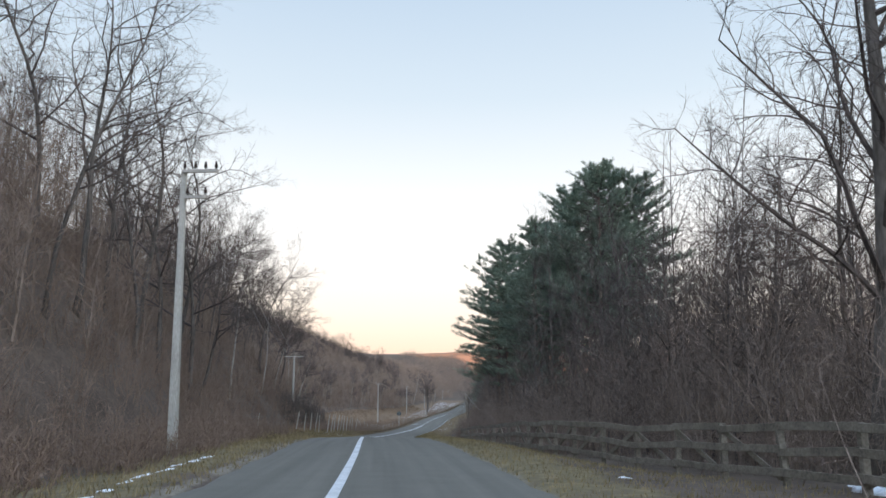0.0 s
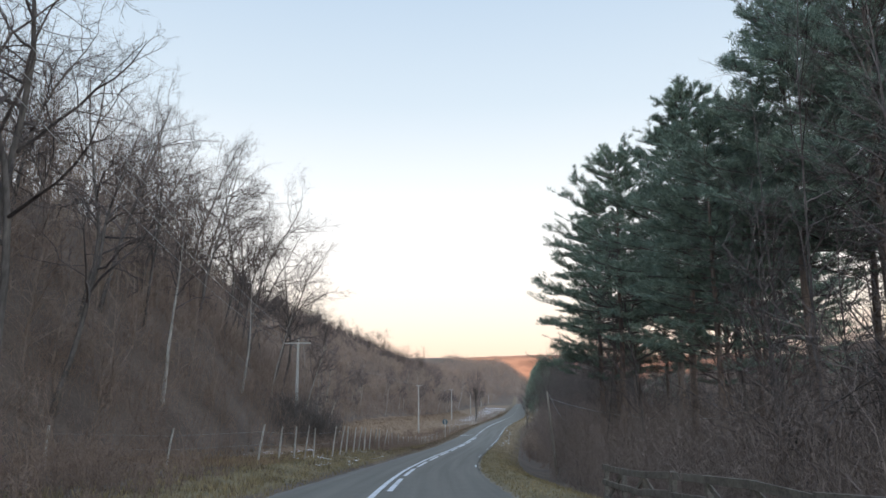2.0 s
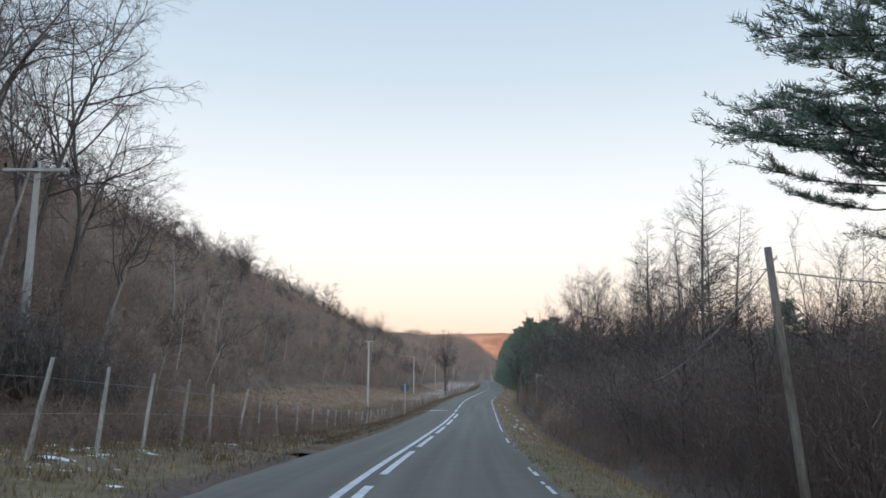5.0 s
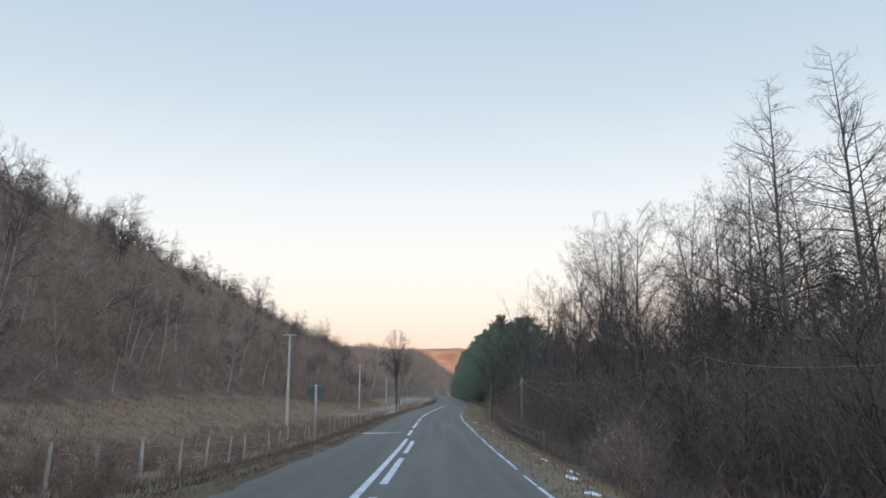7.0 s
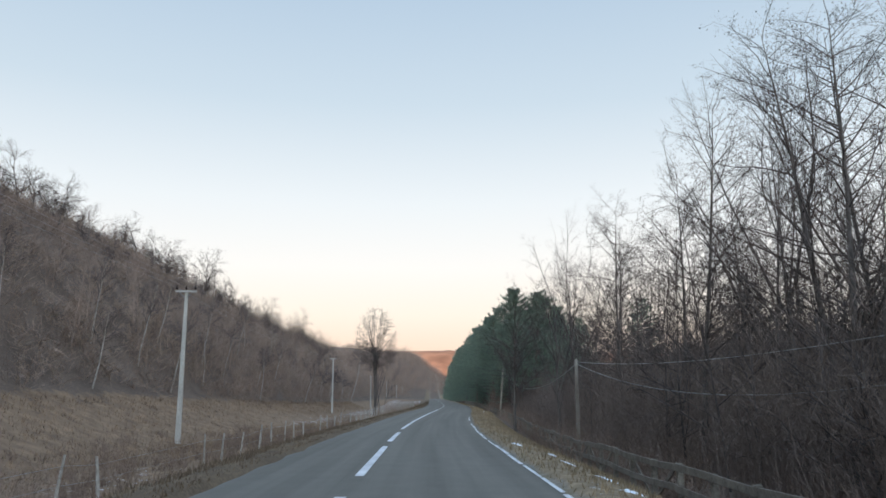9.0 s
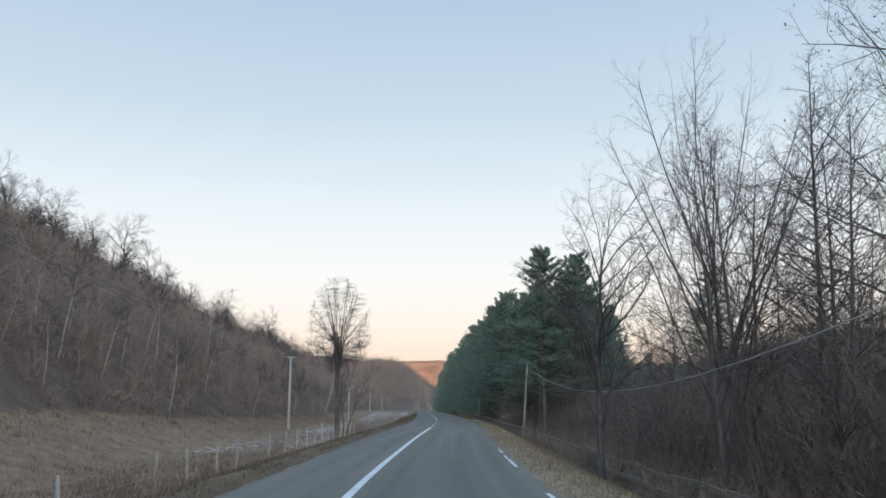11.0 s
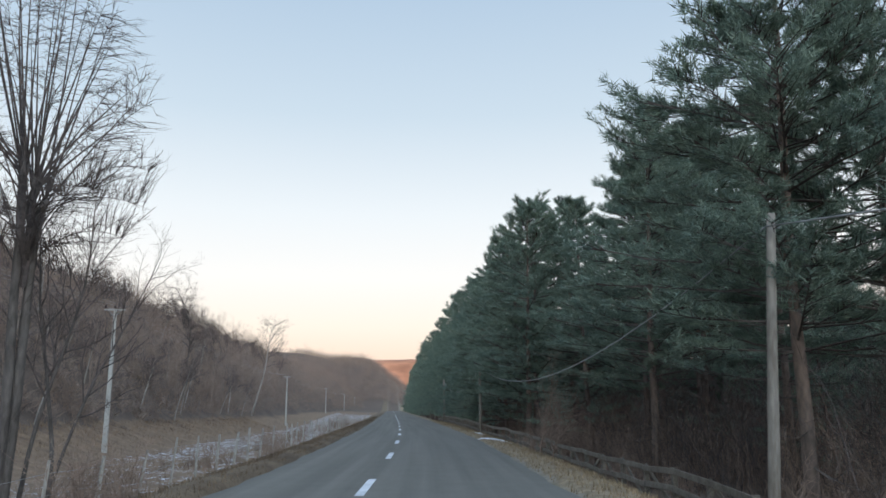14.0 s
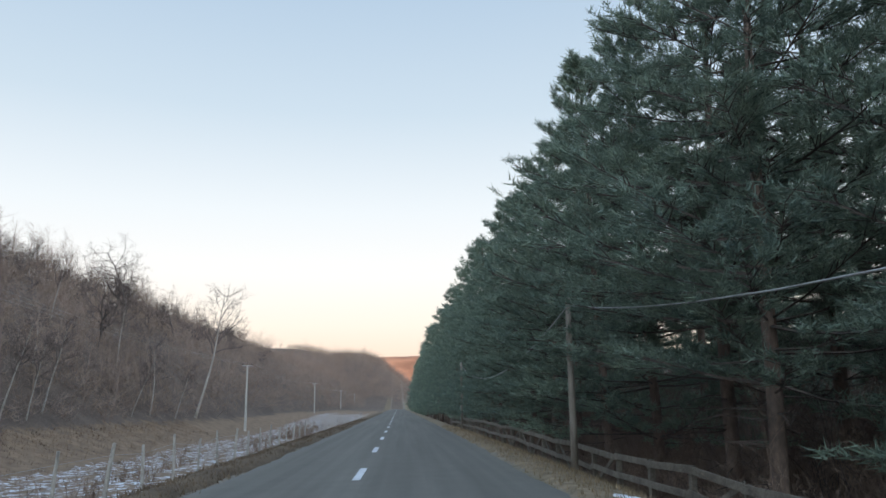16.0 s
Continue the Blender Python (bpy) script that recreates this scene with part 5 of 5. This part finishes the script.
# ---- fences ----
def rail_fence(rows, label, height=1.15, rails=2, brace=True, side=1):
    """Posts at the given places, rails between them."""
    ob = thing("rail_fence", label, "fence", "", (0, 0, 0))
    r = np.random.default_rng(int(abs(rows[0][1]) * 10))
    tops = []
    for x, y in rows:
        z = float(terrain(x, y))
        h = height * r.uniform(0.95, 1.05)
        bm = box_bm(0.13, 0.13, h + 0.3, 0.015)
        bmesh.ops.transform(bm, matrix=pose(x, y, z + (h - 0.3) / 2, r.normal(0, 1.5), r.normal(0, 1.5), r.uniform(-8, 8)), verts=bm.verts[:])
        part("post", bm, M_WOOD, ob)
        tops.append((x, y, z + h))
    for (x, y, z), (a, b, c) in zip(tops[:-1], tops[1:]):
        ln = math.hypot(a - x, b - y)
        turn = math.degrees(math.atan2(b - y, a - x))
        for k in range(rails):
            dz = 0.07 + k * height * (0.36 if rails > 2 else 0.46) + r.uniform(-0.02, 0.02)
            bm = box_bm(ln + 0.1, 0.04, 0.15, 0.008)
            m = pose((x + a) / 2, (y + b) / 2, (z + c) / 2 - dz, r.uniform(-4, 4), -math.degrees(math.atan2(c - z, ln)) + r.normal(0, 0.8), turn)
            bmesh.ops.transform(bm, matrix=m @ Matrix.Translation((0, 0.085 * side, 0)), verts=bm.verts[:])
            part("rail", bm, M_WOOD, ob)
        if brace and r.random() < 0.85:
            bm = box_bm(ln * 1.02, 0.035, 0.11, 0.006)
            m = pose((x + a) / 2, (y + b) / 2, (z + c) / 2 - height * 0.5, 0, (24 if r.random() < 0.5 else -24) - math.degrees(math.atan2(c - z, ln)), turn)
            bmesh.ops.transform(bm, matrix=m @ Matrix.Translation((0, 0.03, 0)), verts=bm.verts[:])
            part("brace", bm, M_WOOD, ob)
    return ob


def along(u, y0, y1, gap):
    n = int(round((y1 - y0) / gap))
    out = []
    for k in range(n + 1):
        y = y0 + (y1 - y0) * k / n
        out.append((float(cx(y)) + (u(y) if callable(u) else u), y))
    return out


rail_fence(along(lambda y: np.interp(y, [5, 9, 13, 15, 17, 19, 26, 33, 54], [9.2, 9.1, 8.7, 8.4, 8.15, 7.95, 6.85, 6.65, 6.5]), 5, 54, 2.05), "weathered grey post-and-rail fence below the verge", 1.15, 3)
OLD = lambda y: np.interp(y, [142, 172, 205, 215, 240, 265, 290, 330], [6.6, 7.3, 8.0, 7.7, 7.2, 6.4, 5.8, 5.8])
rail_fence(along(OLD, 142.6, 220.5, 2.2), "old grey wooden rail fence half sunk in brush", 1.0, 2, True)
rail_fence(along(OLD, 226, 320, 2.4), "old grey wooden rail fence before the pines", 1.0, 2, True)


def stake_fence(rows, label):
    ob = thing("stake_fence", label, "fence", "", (0, 0, 0))
    r = np.random.default_rng(int(abs(rows[0][1])))
    tops = []
    for x, y, h in rows:
        if 118 < y < 205 and r.random() < 0.2:
            continue
        z = float(terrain(x, y))
        lx, ly = r.normal(0, 0.07, 2) * h * (1.0 if y < 118 else 0.7) + [(0.09 if y < 118 else 0.03) * h, 0]
        rad = r.uniform(0.035, 0.055)
        me = mesh_from("stake", *loft([(x, y, z - 0.2), (x + lx * 0.5, y + ly * 0.5, z + h * 0.5), (x + lx, y + ly, z + h)], [rad * 1.1, rad, rad * 0.8], 7), M_STAKE, False)
        part_mesh("stake", me, ob)
        tops.append((x + lx * 0.8, y + ly * 0.8, z + h * 0.8, z + h * 0.45, x + lx * 0.45, y + ly * 0.45))
    for p, q in zip(tops[:-1], tops[1:]):
        part_mesh("wire", mesh_from("wire", *loft([p[:3], q[:3]], [0.004, 0.004], 4), M_STEEL), ob)
        part_mesh("wire", mesh_from("wire", *loft([(p[4], p[5], p[3]), (q[4], q[5], q[3])], [0.004, 0.004], 4), M_STEEL), ob)
    return ob


r7 = np.random.default_rng(7)
STAKES = (56, 60, 64.5, 67.4, 69.9, 71.8, 73.6, 78.3, 80.8, 83.1, 86.0, 88.1, 90.7, 93.0, 95.4, 97.7, 100.5, 103, 105.8, 109, 112, 115.5)
FENCE_U = lambda y: float(np.interp(y, [56, 60, 64.6, 73, 78, 100, 116], [-11.0, -8.4, -6.0, -5.4, -5.25, -5.5, -5.6]))
stake_fence([(float(cx(y)) + FENCE_U(y), y, float(np.interp(y, [56, 66, 80, 90, 98, 112], [1.25, 1.55, 1.75, 1.75, 1.6, 1.15])) + r7.uniform(-0.08, 0.08)) for y in STAKES], "leaning pale wooden stakes with wire along the meadow")
LOW_STAKES = [118.5 + 2.75 * k + r7.uniform(-0.4, 0.4) for k in range(34)] + [211, 213.4, 215.7, 217.9, 220.4, 222.5, 224.7, 227.1] + [229.6 + 2.5 * k for k in range(8)] + [250.4, 254.5, 256.5, 258.3] + [261 + 2.7 * k for k in range(15)]
stake_fence([(float(cx(y)) + float(np.interp(y, [118, 130, 150, 200, 225, 262, 300], [-5.7, -6.0, -6.5, -6.5, -6.3, -6.0, -5.6])), y, float(np.interp(y, [118, 150, 190, 215, 260, 300], [1.05, 1.1, 1.15, 1.25, 1.3, 1.2])) + r7.uniform(-0.15, 0.08)) for y in LOW_STAKES],
            "pale wooden stakes in brush beside the meadow")


# ---- sign ----
def road_sign(x, y):
    z = float(terrain(x, y))
    ob = thing("road_sign", "round road sign seen from behind on a white post", "road sign", "", (x, y, z), 0)
    part_mesh("post", mesh_from("post", *loft([(0, 0, -0.2), (0.02, 0, 1.3), (0, 0, 2.46)], [0.06, 0.055, 0.052], 10), M_STAKE, True), ob, "pale painted post")
    plate = part_mesh("plate", mesh_from("plate", *loft([(0, 0.07, 2.16), (0, 0.075, 2.16), (0, 0.09, 2.16), (0, 0.095, 2.16)], [0.355, 0.37, 0.37, 0.355], 32), M_SIGN), ob, "dark grey-green back of the plate")
    part("clamp", box_bm(0.56, 0.03, 0.04, 0.005, (0, 0.06, 2.38)), M_STEEL, plate, "steel clamp strip")
    return ob


road_sign(-7.6, 138.1)


# ---- grass ----
def grass(name, xs, ys, hmin, hmax, rng, mat, label, lift=0.0):
    n = len(xs)
    zs = (terrain(xs, ys) if not lift else zr(ys) + lift) - 0.02
    a, b = rng.uniform(0, 2 * math.pi, n), rng.uniform(0, 2 * math.pi, n)
    h = rng.uniform(hmin, hmax, n)
    w = 0.012 + 0.02 * h
    base = np.stack([xs, ys, zs], 1)
    s = np.stack([np.cos(a) * w, np.sin(a) * w, 0 * w], 1)
    tip = base + np.stack([np.cos(b) * h * 0.4, np.sin(b) * h * 0.4, h], 1)
    v = np.stack([base - s, base + s, tip], 1).reshape(-1, 3)
    return tagged(new(name, mesh_from(name, v, np.arange(3 * n).reshape(-1, 3), mat)), label, "grass", kind="stuff")


rng = np.random.default_rng(33)
xs, ys = scatter(52000, lambda y, q: 3.55 + np.interp(y, [8, 14, 28], [5.6, 5.2, 2.6]) * q, 6, 300, rng, 1.25)
green = ys + rng.uniform(-14, 14, len(ys)) < 98
grass("verge_grass", xs[green], ys[green], 0.04, 0.13, rng, M_GREENGRASS, "short dull green verge grass")
grass("verge_grass", xs[~green], ys[~green], 0.04, 0.15, rng, M_TANGRASS, "short pale tan verge grass")
xs, ys = scatter(44000, lambda y, q: -(2.5 + 3.4 * q), 8, 300, rng)
green = ys + rng.uniform(-12, 12, len(ys)) < 92
grass("verge_grass", xs[green], ys[green], 0.05, 0.2, rng, M_GREENGRASS, "rough dull green verge grass")
grass("verge_grass", xs[~green], ys[~green], 0.05, 0.2, rng, M_DEADGRASS, "rough dead brown verge grass")
xs, ys = scatter(900, lambda y, q: -(3.3 + 5.2 * q), 40, 116, rng)
xs, ys = np.repeat(xs, 18) + rng.normal(0, 0.17, 18 * len(xs)), np.repeat(ys, 18) + rng.normal(0, 0.17, 18 * len(ys))
half = rng.random(len(xs)) < 0.45
grass("verge_tussocks", xs[half], ys[half], 0.08, 0.30, rng, M_GREENGRASS, "rough olive tussocks on the verge")
grass("verge_tussocks", xs[~half], ys[~half], 0.06, 0.26, rng, M_DEADGRASS, "rough dead brown tussocks on the verge")
xs, ys = scatter(24000, lambda y, q: kerb_left(y) - 0.12 - 0.75 * q, 100, 330, rng, 1.15)
grass("verge_grass", xs, ys, 0.03, 0.12, rng, M_DEADGRASS, "dead brown grass on the soil bank", 0.08)
xs, ys = scatter(120000, lambda y, q: -(5.2 + (foot(y) - 5) * q), 60, 330, rng)
keep = rng.random(len(xs)) > 2.1 * snowy(xs - cx(ys), ys)
xs, ys = xs[keep], ys[keep]
grass("meadow_grass", xs, ys, 0.05, 0.30, rng, M_DRYGRASS, "dry tan meadow grass")


xs, ys = scatter(1000, lambda y, q: -(5.6 + (foot(y) - 6) * q), 64, 330, rng)
keep = rng.random(len(xs)) > 1.7 * snowy(xs - cx(ys), ys)
xs, ys = np.repeat(xs[keep], 16), np.repeat(ys[keep], 16)
xs, ys = xs + rng.normal(0, 0.22, len(xs)), ys + rng.normal(0, 0.22, len(ys))
grass("meadow_tussocks", xs, ys, 0.1, 0.32, rng, M_DEADGRASS, "dark brown tussocks in the dry meadow")


# ---- marker post ----
def marker_post(x, y):
    z = float(terrain(x, y))
    ob = thing("marker_post", "white plastic roadside marker post with dark band", "marker post", "", (x, y, z))
    part_mesh("post", mesh_from("post", *loft([(0, 0, -0.2), (0, 0, 0.5), (0, 0, 1.0), (0, 0.03, 1.08)], [0.07, 0.065, 0.06, 0.03], 8), M_PAINT, True), ob)
    part("band", box_bm(0.15, 0.14, 0.16, 0.01, (0, 0, 0.82)), M_GLAZE, ob, "dark band")
    return ob


marker_post(6.1, 380)


# ---- old snow lying in lumps ----
def snow_patch(x, y, sx, sy, h, seed, turn=0.0):
    r = np.random.default_rng(seed)
    bm = bmesh.new()
    bmesh.ops.create_icosphere(bm, subdivisions=3, radius=1.0)
    p = r.uniform(0, 6.28, 6)
    for v in bm.verts:
        a = math.atan2(v.co.y, v.co.x)
        k = 1 + 0.28 * math.sin(2 * a + p[0]) + 0.2 * math.sin(3 * a + p[1]) + 0.14 * math.sin(5 * a + p[2]) + 0.1 * math.sin(9 * a + p[3])
        wx, wy = v.co.x * k * sx, v.co.y * k * sy
        c, s = math.cos(turn), math.sin(turn)
        gx, gy = x + wx * c - wy * s, y + wx * s + wy * c
        v.co = (gx - x, gy - y, float(terrain(gx, gy)) + h * v.co.z * (1 + 0.4 * math.sin(4 * v.co.x + p[4]) * math.sin(5 * v.co.y + p[5])) - 0.01)
    me = bpy.data.meshes.new("snow_patch")
    bm.to_mesh(me)
    bm.free()
    me.materials.append(M_SNOW)
    me.polygons.foreach_set("use_smooth", np.full(len(me.polygons), True))
    ob = new("snow_patch", me)
    ob.location = (x, y, 0)
    return tagged(ob, "thin patch of old grey-white snow on the verge", "snow", "snow patches")


r9 = np.random.default_rng(9)
for u, y, sx, sy, h in ((8.9, 13.5, 0.22, 0.2, 0.13), (9.3, 13.8, 0.28, 0.2, 0.16), (9.1, 13.2, 0.2, 0.15, 0.1), (9.4, 14.4, 0.3, 0.2, 0.1), (5.6, 16.0, 0.12, 0.12, 0.04), (4.75, 246.8, 0.85, 1.6, 0.05), (4.5, 256, 0.3, 0.9, 0.05), (4.9, 216.5, 0.15, 0.2, 0.07)):
    snow_patch(float(cx(y)) + u, y, sx, sy, h, int(y * 10))
for k in range(9):
    y = 10.5 + 1.5 * k
    snow_patch(float(cx(y)) - 3.75 - 0.05 * k + r9.uniform(-0.1, 0.1), y, r9.uniform(0.05, 0.12), r9.uniform(0.25, 0.6), 0.03, 200 + k)
for k in range(16):
    y = 112 + 3.1 * k + r9.uniform(-1, 1)
    snow_patch(float(cx(y)) + r9.uniform(4.0, 4.9), y, r9.uniform(0.05, 0.16), r9.uniform(0.2, 0.6), 0.03, 300 + k)
for k in range(13):
    y = 69.5 + 1.5 * k + r9.uniform(-0.5, 0.5)
    snow_patch(float(cx(y)) - r9.uniform(3.2, 4.6), y, r9.uniform(0.06, 0.18), r9.uniform(0.08, 0.22), 0.03, 500 + k)
for k in range(34):
    y = 67 + 1.3 * k + r9.uniform(-0.8, 0.8)
    snow_patch(float(cx(y)) - r9.uniform(4.6, 8.8), y, r9.uniform(0.1, 0.42), r9.uniform(0.1, 0.34), 0.04, 400 + k)
